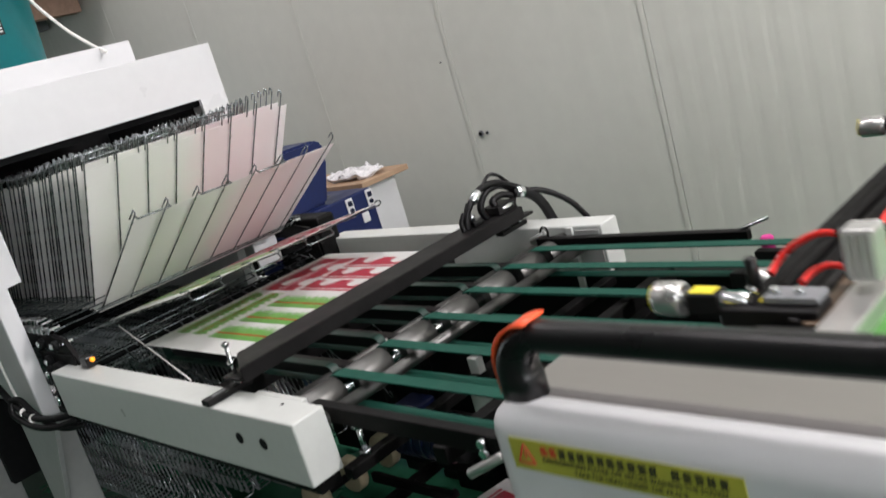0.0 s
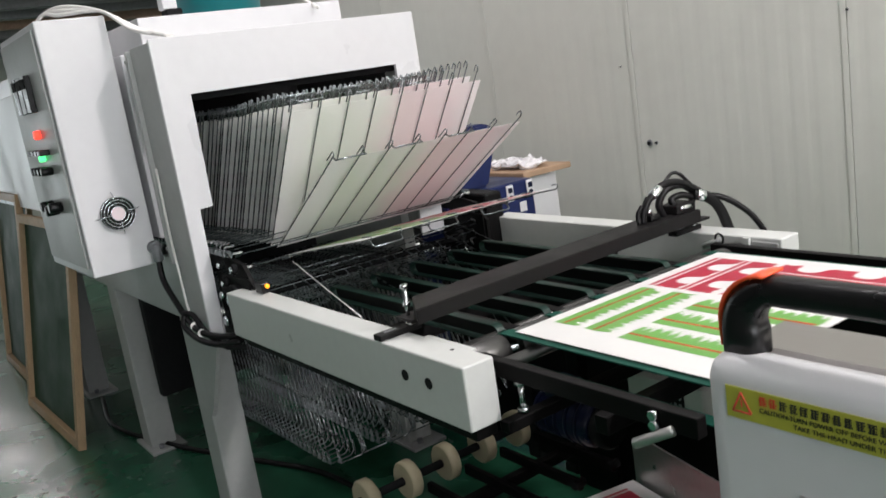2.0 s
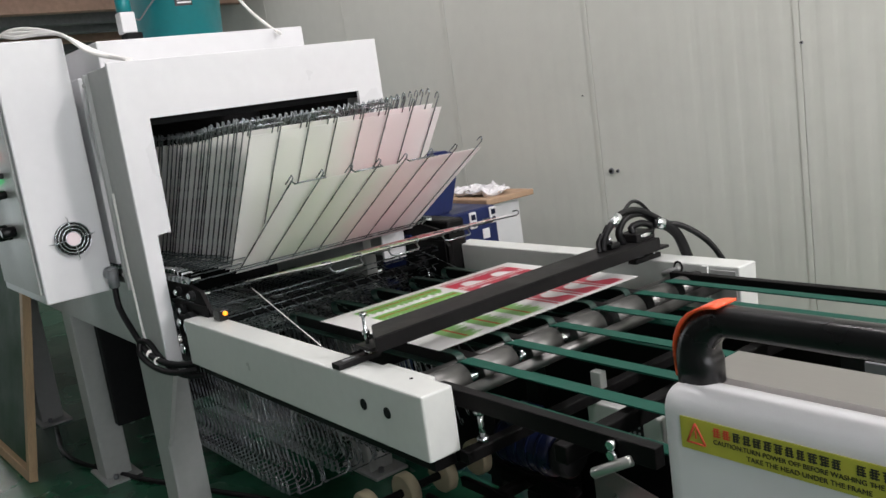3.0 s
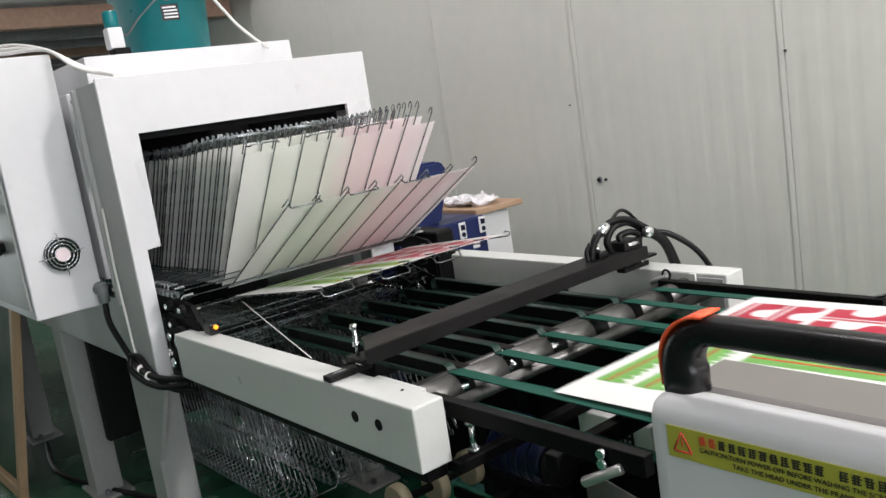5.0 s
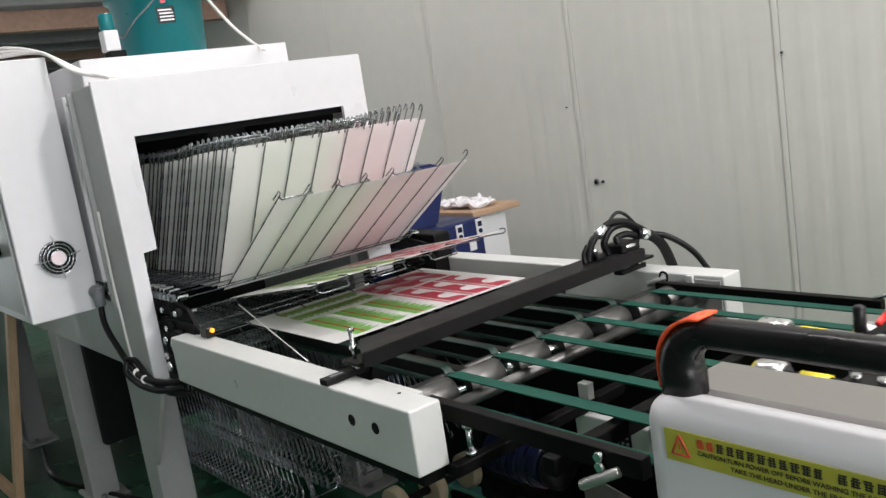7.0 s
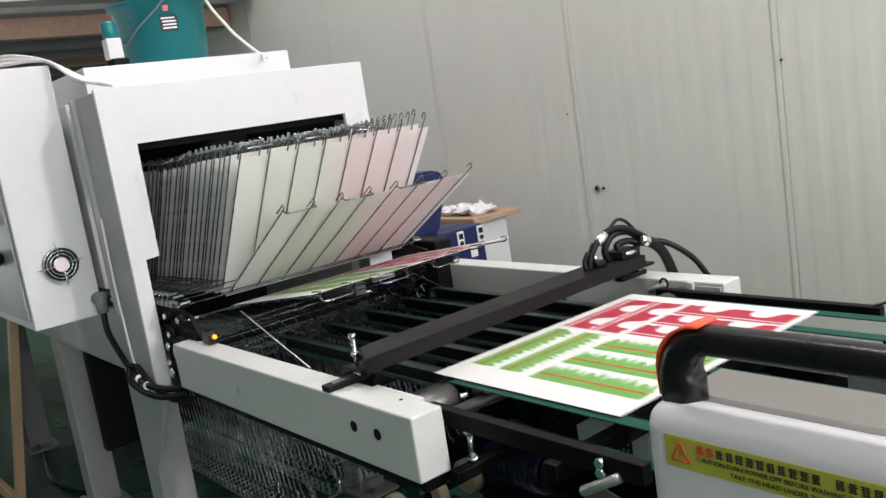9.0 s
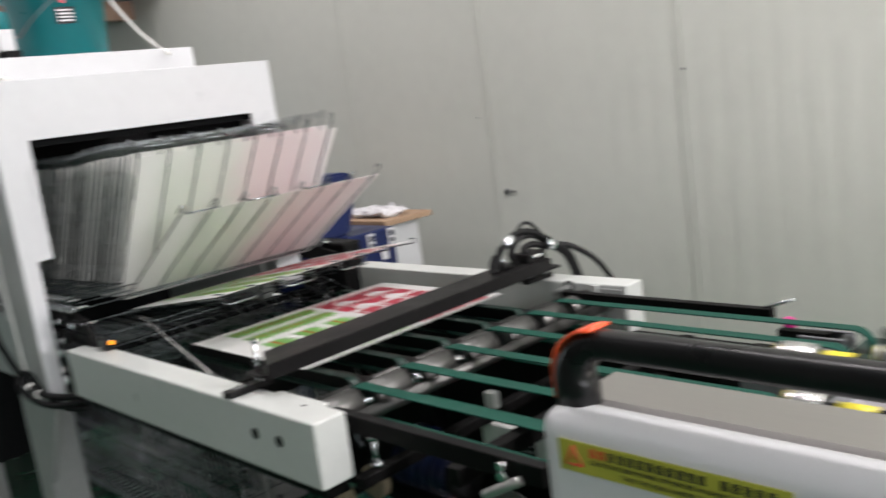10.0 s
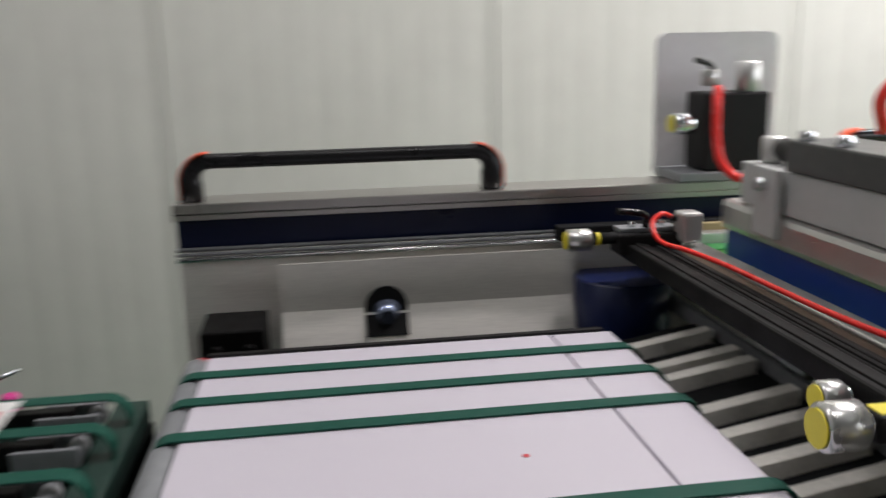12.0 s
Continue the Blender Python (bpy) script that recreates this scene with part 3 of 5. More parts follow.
def on_bucket(a, z, lift=0.0):
    a += 0.26
    r = 0.145 + 0.015 * (z - 1.70) / 0.218 + lift
    return (bx + r * math.cos(a), by + r * math.sin(a), z)


def bucket_patch(name, a0, a1, z0, z1, lift, m, parent):
    bm = bmesh.new()
    n = 8
    lo = [bm.verts.new(on_bucket(a0 + (a1 - a0) * i / n, z0, lift)) for i in range(n + 1)]
    hi = [bm.verts.new(on_bucket(a0 + (a1 - a0) * i / n, z1, lift)) for i in range(n + 1)]
    for i in range(n):
        bm.faces.new((lo[i], lo[i + 1], hi[i + 1], hi[i]))
    g = bmesh.ops.extrude_face_region(bm, geom=list(bm.faces))
    for v in (v for v in g["geom"] if isinstance(v, bmesh.types.BMVert)):
        c = Vector((bx, by, v.co.z))
        v.co = c + (v.co - c) * (1 - 0.0015 / 0.15)
    return part(name, bm, m, parent)


plate = bucket_patch("name_plate", -0.66, -0.28, 1.818, 1.872, 0.002, M_PLASTIC, bucket)
for j, (a0, a1) in enumerate(((-0.63, -0.34), (-0.61, -0.31), (-0.61, -0.31), (-0.61, -0.31))):
    bucket_patch("text_bar", a0, a1, 1.859 - j * 0.011, 1.864 - j * 0.011, 0.0028, M_CLEAR, plate)
ptube("handle", [on_bucket(-1.75, 1.80, 0.004), on_bucket(-1.5, 1.795, 0.012), on_bucket(-1.1, 1.84, 0.016), on_bucket(-0.7, 1.89, 0.02), on_bucket(-0.45, 1.93, 0.026), on_bucket(-0.1, 1.96, 0.03), on_bucket(0.4, 1.95, 0.03)], 0.003, M_STEELBEAM, bucket, 6, 6, "bent wire handle")
bucket_patch("logo_patch", -0.55, -0.44, 1.885, 1.905, 0.002, M_REDKNOB, bucket)
motor = sited("fan_motor", "small teal blower motor with white terminal box", "motor", (-1.75, 0.235, 1.695))
pcyl("motor_body", (-1.75, 0.237, 1.81), (-1.75, 0.237, 1.865), 0.024, M_TEAL, motor, 20, 0.004)
pbox("terminal_box", (-1.775, -1.725, 0.212, 0.262, 1.742, 1.81), M_WHITE, motor, 0.004)
pbox("stand", (-1.78, -1.72, 0.22, 0.275, 1.6955, 1.742), M_DARK, motor, 0.004)
cable = tagged(ptube("white_cable", [(-1.72, 0.50, 2.3), (-1.62, 0.52, 1.95), (-1.56, 0.57, 1.80), (-1.5, 0.62, 1.71), (-1.44, 0.63, 1.675), (-1.40, 0.6, 1.674)], 0.0055, M_CABLEWHITE, None, 8, 6), "thin white cable hanging onto the dryer", "cable")
for j in range(3):
    tagged(ptube("white_cable", [(-1.30 - 0.01 * j, 0.06 + 0.01 * j, 1.62), (-1.42, 0.02 - 0.01 * j, 1.66), (-1.56, -0.04, 1.735), (-1.72, -0.10 - 0.01 * j, 1.775 - 0.012 * j), (-1.84, -0.14, 1.77), (-1.92, -0.17, 1.727)], 0.006, M_CABLEWHITE, None, 8, 6), "bundle of white cables over the cabinet", "cable", "cable bundle")

# ---- leaning screens beside the dryer ----


def leaning_screen(name_at, w, h, tilt, turn):
    s = thing("leaning_screen", "wooden silk-screen frame with dark green mesh leaning upright", "screen", "leaning screens")
    t = 0.045
    for nm, d in (("rail", (-w / 2, w / 2, -0.018, 0.018, 0, t)), ("rail", (-w / 2, w / 2, -0.018, 0.018, h - t, h)), ("stile", (-w / 2, -w / 2 + t, -0.0178, 0.0178, t, h - t)), ("stile", (w / 2 - t, w / 2, -0.0178, 0.0178, t, h - t))):
        pbox(nm, d, M_WOOD, s, 0.003)
    pbox("mesh", (-w / 2 + t, w / 2 - t, 0.010, 0.013, t, h - t), M_MESHGREEN, s, 0)
    s.matrix_basis = pose(*name_at, tilt, 0, turn)
    return s


leaning_screen((-3.25, -0.22, 0.002), 0.98, 1.02, -10, 2)
leaning_screen((-4.45, -0.16, 0.002), 0.9, 1.1, -8, 0)
leaning_screen((-5.9, 0.1, 0.002), 1.0, 1.2, -8, 4)

# ---- delivery beams and conveyor ----
ZB = 0.895


def side_beam_thing(y0, y1, cut):
    s = sited("side_beam", "cream enamelled box-section steel side beam with two bolt holes" if cut else "cream enamelled box-section side beam with square plates", "beam", (-0.5, y0, 0.72), "delivery side beams")
    bm = bmesh.new()
    box(bm, -1.10, 0.0, y0, y1, 0.769, ZB, 0.004)
    body = part("body", bm, M_BEAM, s)
    return s, body


near_beam, nb = side_beam_thing(0.0, 0.072, True)
pbox("end_lip", (-0.225, -0.07, 0.0725, 0.087, 0.80, ZB - 0.002), M_BEAM, near_beam, 0.002)
for hx in (-0.198, -0.117):
    pcyl("bolt_hole", (hx, 0.004, 0.8405), (hx, -0.0012, 0.8405), 0.0115, M_DARK, near_beam, 20)
pcyl("bolt_hole", (-0.098, 0.052, ZB - 0.004), (-0.098, 0.052, ZB + 0.0008), 0.004, M_DARK, near_beam, 10)
far_beam, fb = side_beam_thing(0.975, 1.049, False)
pbox("patch_plate", (-0.080, -0.008, 0.972, 0.975, 0.79, 0.884), M_GREYPAINT, far_beam, 0.001)
pbox("bracket", (-0.102, -0.084, 0.966, 0.975, 0.70, 0.893), M_BEAM, far_beam, 0.001)
pin = pcyl("spring_pin", (-0.222, 0.965, 0.862), (-0.168, 0.965, 0.884), 0.007, M_GREYPAINT, far_beam, 12, 0.002, "steel spring pin with a dark ring")
ptube("pin_ring", [(-0.168 + 0.012 * math.cos(a), 0.963, 0.886 + 0.014 * math.sin(a)) for a in [2 * math.pi * j / 12 for j in range(13)]], 0.003, M_DARK, pin, 0, 6)
for nm, y0, y1 in (("beam_post", 0.985, 1.035),):
    bm = bmesh.new()
    box(bm, -1.09, -1.03, y0, y1, 0, 0.768, 0.004)
    tagged(part(nm, bm, M_BLACK), "black square post under the side beam", "post", "beam posts")

pbox("under_rail", (-1.06, -0.012, 0.018, 0.068, 0.742, 0.7685), M_DEEPBLACK, near_beam, 0.002, "black angle rail under the beam")
pbox("hanger", (-1.26, -1.095, 0.03, 0.058, 0.74, 0.80), M_DEEPBLACK, near_beam, 0.004, "black bracket to the dryer")
hold = sited("hold_down_bar", "black box-section hold-down bar with studs and air hoses", "bar", (-0.22, 0.5, 0.9))
bm = bmesh.new()
prism(bm, [(-0.193, 0.045), (-0.286, 0.098), (-0.308, 0.962), (-0.216, 0.962)], "z", 0.930, 0.962)
bmesh.ops.bevel(bm, geom=list(bm.edges), offset=0.002, segments=2, affect="EDGES")
part("bar", bm, M_BLACK, hold)
pbox("end_plate", (-0.296, -0.235, 0.058, 0.12, 0.9225, 0.9295), M_BLACK, hold, 0.001)
pbox("end_plate", (-0.315, -0.235, 0.93, 1.02, 0.9225, 0.9295), M_BLACK, hold, 0.001)
for sx, sy in ((-0.276, 0.077), (-0.268, 0.992)):
    st = pcyl("stud", (sx, sy, 0.904), (sx, sy, 0.996), 0.0045, M_CHROME, hold, 12, 0, "threaded steel stud with nuts")
    for nz in (0.909, 0.950, 0.988):
        pcyl("nut", (sx, sy, nz), (sx, sy, nz + 0.008), 0.008, M_CHROME, st, 6)
    foot = pbox("clamp_foot", (sx - 0.022, sx + 0.006, sy - 0.078, sy + 0.026, 0.8955, 0.9085), M_BLACK, hold, 0.002, "slotted black clamp foot")
    pbox("slot", (sx - 0.012, sx - 0.004, sy - 0.06, sy - 0.03, 0.9084, 0.9091), M_STEELBEAM, foot, 0)
pbox("valve_block", (-0.285, -0.228, 0.885, 0.958, 0.9625, 0.986), M_BLACK, hold, 0.003, "black valve block")
pbox("valve_block", (-0.275, -0.24, 0.800, 0.835, 0.9625, 0.978), M_PLASTIC, hold, 0.003, "black valve block")
HOSES = (([(-0.255, 0.785, 0.962), (-0.255, 0.795, 0.995), (-0.25, 0.825, 1.028), (-0.25, 0.87, 1.046), (-0.245, 0.925, 1.040), (-0.235, 0.975, 1.012), (-0.22, 1.015, 0.98)], 0.0085),
         ([(-0.24, 0.965, 1.0), (-0.225, 1.005, 0.985), (-0.215, 1.04, 0.945), (-0.205, 1.068, 0.86)], 0.0145),
         ([(-0.235, 0.985, 0.992), (-0.205, 1.04, 0.978), (-0.165, 1.095, 0.925), (-0.135, 1.13, 0.85)], 0.008),
         ([(-0.26, 0.868, 0.962), (-0.262, 0.858, 0.995), (-0.258, 0.885, 1.027), (-0.25, 0.935, 1.030), (-0.245, 0.972, 1.004), (-0.245, 0.962, 0.975)], 0.0095),
         ([(-0.26, 0.88, 1.045), (-0.26, 0.915, 1.064), (-0.25, 0.935, 1.058), (-0.245, 0.965, 1.028)], 0.0045),
         ([(-0.25, 0.90, 0.985), (-0.255, 0.90, 1.0), (-0.25, 0.935, 1.004), (-0.24, 0.965, 0.992)], 0.009),
         ([(-0.262, 0.812, 0.978), (-0.265, 0.808, 1.0), (-0.26, 0.818, 1.022)], 0.007),
         ([(-0.255, 0.772, 0.962), (-0.26, 0.775, 0.985), (-0.258, 0.79, 1.005)], 0.006))
for pts, r in HOSES:
    ptube("air_hose", pts, r, M_RUBBER, hold, 8, 8, "black rubber air hose")
for p0, p1, r in (((-0.252, 0.822, 1.022), (-0.25, 0.852, 1.040), 0.0125), ((-0.236, 0.972, 1.0), (-0.228, 0.996, 0.990), 0.0155), ((-0.262, 0.816, 0.978), (-0.262, 0.818, 0.992), 0.009), ((-0.232, 0.90, 0.976), (-0.231, 0.945, 0.976), 0.007)):
    pcyl("fitting", p0, p1, r, M_CHROME, hold, 14, 0.002, "nickel hose fitting")

BELT_Y = (0.205, 0.335, 0.470, 0.610, 0.748, 0.861)
ptube("tie_wire", [(-1.05, 0.194, 0.941), (-0.76, 0.137, 0.913), (-0.47, 0.072, 0.897)], 0.0014, M_CABLEWHITE, near_beam, 4, 6, "taut thin white tie wire")
roller = sited("drive_roller", "polished steel drive roller across the delivery", "roller", (-0.12, 0.53, 0.84))
for ry in (0.14, 0.268, 0.402, 0.54, 0.68, 0.805, 0.925):
    pcyl("roller_section", (-0.12, ry - 0.048, 0.845), (-0.12, ry + 0.048, 0.845), 0.034, M_ROLLER, roller, 28, 0.002)
pcyl("shaft", (-0.12, 0.08, 0.845), (-0.12, 0.97, 0.845), 0.012, M_CHROME, roller, 14)
for rx, rz, rr in ((-0.055, 0.845, 0.013), (-0.19, 0.845, 0.016)):
    r2 = sited("idler_rod", "polished steel idler rod across the delivery", "rod", (rx, 0.53, rz), "idler rods")
    pcyl("rod", (rx, 0.088, rz), (rx, 0.972, rz), rr, M_ROLLER, r2, 16)


def belt_loop(bm, y, x0, x1, z, r, w=0.03, t=0.0025):
    """A flat belt round two pulleys of radius r, its top run at height z."""
    pts = [(x0, z)] + [(x1 + r * math.sin(a), z - r + r * math.cos(a)) for a in [math.pi * j / 8 for j in range(9)]] + [(x0 - r * math.sin(a), z - r - r * math.cos(a)) for a in [math.pi * j / 8 for j in range(9)]]
    n = len(pts)
    cxm, czm = (x0 + x1) / 2, z - r
    rows = []
    for px, pz in pts:
        ox = x0 if px < cxm else x1
        d = Vector((px - ox, pz - czm)).normalized()
        rows.append((px, pz, px - d.x * t, pz - d.y * t))
    vs = [[bm.verts.new(p) for p in ((a, y - w / 2, b), (a, y + w / 2, b), (c, y + w / 2, d), (c, y - w / 2, d))] for a, b, c, d in rows]
    for i in range(n):
        a, b = vs[i], vs[(i + 1) % n]
        for k in range(4):
            bm.faces.new((a[k], a[(k + 1) % 4], b[(k + 1) % 4], b[k]))


NOSE = 0.60
for y in BELT_Y:
    bm = bmesh.new()
    belt_loop(bm, y, -0.12, NOSE - 0.012, 0.8805, 0.0345)
    tagged(part("conveyor_belt", bm, M_BELT), "flat green conveyor belt running over the rollers", "belt", "delivery belts")
for y in BELT_Y:
    g = sited("belt_guide", "black belt guide bar with a small nose pulley", "guide", (0.3, y, 0.82), "belt guides")
    pbox("guide_bar", (0.44, NOSE - 0.06, y - 0.012, y + 0.012, 0.835, 0.864), M_BLACK, g, 0.002)
    pcyl("nose_pulley", (NOSE - 0.03, y - 0.02, 0.846), (NOSE - 0.03, y + 0.02, 0.846), 0.014, M_STEELBEAM, g, 14)
    pbox("yoke", (NOSE - 0.11, NOSE - 0.02, y - 0.028, y - 0.021, 0.833, 0.862), M_STEELBEAM, g, 0.002)
    pbox("yoke", (NOSE - 0.11, NOSE - 0.02, y + 0.021, y + 0.028, 0.833, 0.862), M_STEELBEAM, g, 0.002)
pulleybar = sited("nose_bar", "green painted cross bar under the belt noses", "bar", (NOSE, 0.53, 0.8))
pbox("cross_bar", (NOSE - 0.02, NOSE + 0.03, 0.12, 0.95, 0.79, 0.835), M_BELTDARK, pulleybar, 0.003)
for yy, x1 in ((0.115, 0.42), (0.925, 0.40)):
    sr = sited("side_rail", "black steel side rail along the belts", "rail", (0.15, yy, 0.83), "belt side rails")
    pbox("rail", (-0.16, x1, yy - 0.011, yy + 0.011, 0.834 if yy < 0.5 else 0.862, 0.868 if yy < 0.5 else 0.885), M_DEEPBLACK, sr, 0.002)
    if yy < 0.5:
        for bx_, bz_ in ((0.345, 0.858), (0.345, 0.842)):
            pcyl("bolt", (bx_, yy - 0.011, bz_), (bx_, yy - 0.024, bz_), 0.008, M_CHROME, sr, 6)
        h = pcyl("clamp_lever", (0.378, yy - 0.012, 0.840), (0.31, yy - 0.03, 0.806), 0.0085, M_ALU, sr, 14, 0.003, "aluminium clamp lever")
    else:
        ptube("stop_wire", [(x1 - 0.02, yy, 0.885), (x1 + 0.04, yy + 0.015, 0.905)], 0.004, M_CHROME, sr, 0, 6)
        pbox("cap_arm", (x1 - 0.01, x1 + 0.012, yy + 0.011, 1.01, 0.80, 0.815), M_BLACK, sr, 0.002)
        pcyl("cap", (x1 + 0.001, 0.995, 0.812), (x1 + 0.001, 0.995, 0.845), 0.014, M_MAGENTA, sr, 14, 0.004, "magenta plastic cap")

# belts and fingers towards the dryer
FING_Y = (0.15, 0.268, 0.402, 0.54, 0.68, 0.805, 0.91)
for y in FING_Y[1:-1]:
    g = sited("transfer_finger", "black finger bar with dark green transfer belt", "conveyor finger", (-0.55, y, 0.82), "transfer fingers")
    pbox("finger", (-0.93, -0.17, y - 0.014, y + 0.014, 0.825, 0.862), M_BLACK, g, 0.002)
    bm = bmesh.new()
    belt_loop(bm, y - 0.03, -0.90, -0.20, 0.874, 0.02, 0.02)
    part("transfer_belt", bm, M_BELTDARK, g)
cb = sited("cross_member", "black cross member under the transfer fingers", "beam", (-0.5, 0.53, 0.75), "cross members")
pbox("beam", (-0.58, -0.53, 0.074, 0.973, 0.77, 0.82), M_BLACK, cb, 0.003)
# added black sheet that stands in for the shade under the delivery
lower = sited("delivery_stand", "black sheet added under the delivery's far side as dark backing", "machine frame", (-0.2, 1.0, 0))
pbox("far_panel", (-1.49, 0.62, 0.99, 1.02, 0.03, 0.767), M_DEEPBLACK, lower, 0.003)
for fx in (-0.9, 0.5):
    pbox("foot", (fx, fx + 0.06, 0.985, 1.025, 0.0, 0.03), M_DEEPBLACK, lower, 0.002)
cb = sited("cross_member", "black cross member under the delivery belts", "beam", (0.2, 0.53, 0.75), "cross members")
pbox("beam", (0.17, 0.20, 0.14, 0.94, 0.765, 0.80), M_DEEPBLACK, cb, 0.003)

# ---- screen press ----


def rounded_profile(pts, r, corners, n=8):
    """An outline with the named corners rounded."""
    out = []
    m = len(pts)
    for i, p in enumerate(pts):
        if i not in corners:
            out.append(p)
            continue
        p0, p2 = Vector(pts[i - 1]), Vector(pts[(i + 1) % m])
        c = Vector(p)
        a, b = (p0 - c).normalized() * r, (p2 - c).normalized() * r
        cen = c + a + b
        for k in range(n + 1):
            t = math.pi / 2 * k / n
            out.append(tuple(cen - b * math.cos(t) - a * math.sin(t)))
    return out


near_side = sited("press_side_housing", "white rounded press side housing with stainless rail and warning sticker", "press housing", (1.4, -0.1, 0))
bm = bmesh.new()
box(bm, 0.654, 2.6, -0.168, -0.112, 0.02, 1.103, 0.026, 6)
for f in bm.faces:
    f.smooth = f.calc_area() < 0.09
part("cover", bm, M_WHITE, near_side)
pbox("rail_plate", (0.658, 2.6, -0.099, -0.024, 0.72, 1.094), M_STEEL, near_side, 0, "brushed stainless rail plate")
pbox("rail_ledge", (0.672, 2.6, -0.0235, 0.0, 1.02, 1.03), M_STEEL, near_side, 0.002)
pbox("plinth", (0.70, 2.6, -0.15, -0.05, 0.0, 0.02), M_BLACK, near_side, 0.002)


def press_handle(parent, y, x0, x1, z0, high):
    """A black bar handle with orange-red caps on the outer bends."""
    z1, w, h_, b = z0 + high, 0.044, 0.030, 0.056
    xa, xb = x0 - 0.022, x1 + 0.022
    line = [(xa + w / 2, z0 + 0.001, 1, 0, w / 2), (xa + w / 2, z1 - b - 0.006, 1, 0, w / 2)]
    turn = []
    for q in range(13):
        t = math.pi / 2 * q / 12
        half = w / 2 + (h_ / 2 - w / 2) * q / 12
        # the outer side keeps to the bend's circle
        turn.append((xa + b - (b - half) * math.cos(t), z1 - b + (b - half) * math.sin(t), math.cos(t), -math.sin(t), half))
    line += turn
    line += [(xa + (xb - xa) * q / 8, z1 - h_ / 2, 0, -1, h_ / 2) for q in range(2, 7)]
    mirror = [(xa + xb - p[0], p[1], -p[2], p[3], p[4]) for p in turn[::-1]]
    line += mirror + [(xb - w / 2, z1 - b - 0.006, -1, 0, w / 2), (xb - w / 2, z0 + 0.001, -1, 0, w / 2)]
    bm = bmesh.new()
    rows = []
    for px, pz, ux, uz, half in line:
        ring = []
        for q in range(20):
            a = 2 * math.pi * q / 20
            c, d = math.cos(a), math.sin(a)
            u = half * math.copysign(abs(c) ** 0.78, c)
            v = (0.0155 + 0.0045 * (half - h_ / 2) / (w / 2 - h_ / 2)) * math.copysign(abs(d) ** 0.78, d)
            ring.append(bm.verts.new((px + ux * u, y + v, pz + uz * u)))
        rows.append(ring)
    for p, c in zip(rows, rows[1:]):
        for q in range(20):
            f = bm.faces.new((p[q], p[(q + 1) % 20], c[(q + 1) % 20], c[q]))
            f.smooth = True
    bm.faces.new(rows[0])
    bm.faces.new(rows[-1][::-1])
    h = part("handle", bm, M_PLASTIC, parent, "black plastic bar handle with orange-red end caps")
    for sgn, xe, a0 in ((1, xa, math.pi), (-1, xb, 0.0)):
        line = [(xe - sgn * 0.0005, y, z0 + 0.004), (xe - sgn * 0.0005, y, z1 - b)]
        line += [(xe + sgn * b - sgn * (b + 0.0005) * math.cos(t), y, z1 - b + (b + 0.0005) * math.sin(t)) for t in [math.pi / 2 * q / 8 for q in range(1, 9)]]
        bm = bmesh.new()
        lo = []
        for q, p in enumerate(line):
            wd = min(0.0165, 0.008 + 0.0013 * q)
            lo.append((bm.verts.new((p[0], y - wd, p[2])), bm.verts.new((p[0], y + wd, p[2]))))
        for a, c in zip(lo, lo[1:]):
            f = bm.faces.new((a[0], a[1], c[1], c[0]))
            f.smooth = True
        g = bmesh.ops.extrude_face_region(bm, geom=list(bm.faces))
        cen = Vector((xe + sgn * b, y, z1 - b))
        for v in (v for v in g["geom"] if isinstance(v, bmesh.types.BMVert)):
            d = Vector((v.co.x - cen.x, 0, max(0.0, v.co.z - cen.z)))
            v.co += d.normalized() * 0.0028
        part("end_cap", bm, M_ORANGE, h)
    return h


press_handle(near_side, -0.128, 0.685, 1.29, 1.099, 0.081)

# warning sticker
ST = (0.686, 0.918, 1.046, 1.078)
sticker = pbox("warning_sticker", (ST[0], ST[1], -0.1695, -0.1681, ST[2], ST[3]), M_OLIVE, near_side, 0, "yellow warning sticker with red triangle and black text")


def face_text(name, body, size, x, z, m, parent, y=-0.1700, width=None):
    cu = bpy.data.curves.new(name, "FONT")
    cu.body, cu.size, cu.extrude = body, size, 0.0002
    tmp = bpy.data.objects.new(name, cu)
    scene.collection.objects.link(tmp)
    me = bpy.data.meshes.new_from_object(tmp.evaluated_get(bpy.context.evaluated_depsgraph_get()))
    bpy.data.objects.remove(tmp)
    xs = [v.co.x for v in me.vertices]
    k = (width / (max(xs) - min(xs))) if width else 1.0
    for v in me.vertices:
        v.co = Vector((x + v.co.x * k, y - v.co.z, z + v.co.y))
    me.materials.append(m)
    ob = new(name, me)
    ob.parent = parent
    return ob


face_text("text", "CAUTION:TURN POWER OFF BEFORE WASHING THE SCREEN", 0.0066, 0.722, 1.0578, M_TEXTBLACK, sticker, width=0.180)
face_text("text", "TAKE THE HEAD UNDER THE FRAME", 0.0066, 0.756, 1.0500, M_TEXTBLACK, sticker, width=0.112)
bm = bmesh.new()
for a, b in (((0.693, 1.0535), (0.713, 1.0535)), ((0.713, 1.0535), (0.703, 1.0735)), ((0.703, 1.0735), (0.693, 1.0535))):
    cyl(bm, (a[0], -0.1697, a[1]), (b[0], -0.1697, b[1]), 0.0011, 6)
cyl(bm, (0.703, -0.1697, 1.0585), (0.703, -0.1697, 1.0665), 0.0009, 6)
part("triangle_sign", bm, M_TEXTRED, sticker)
random.seed(4)
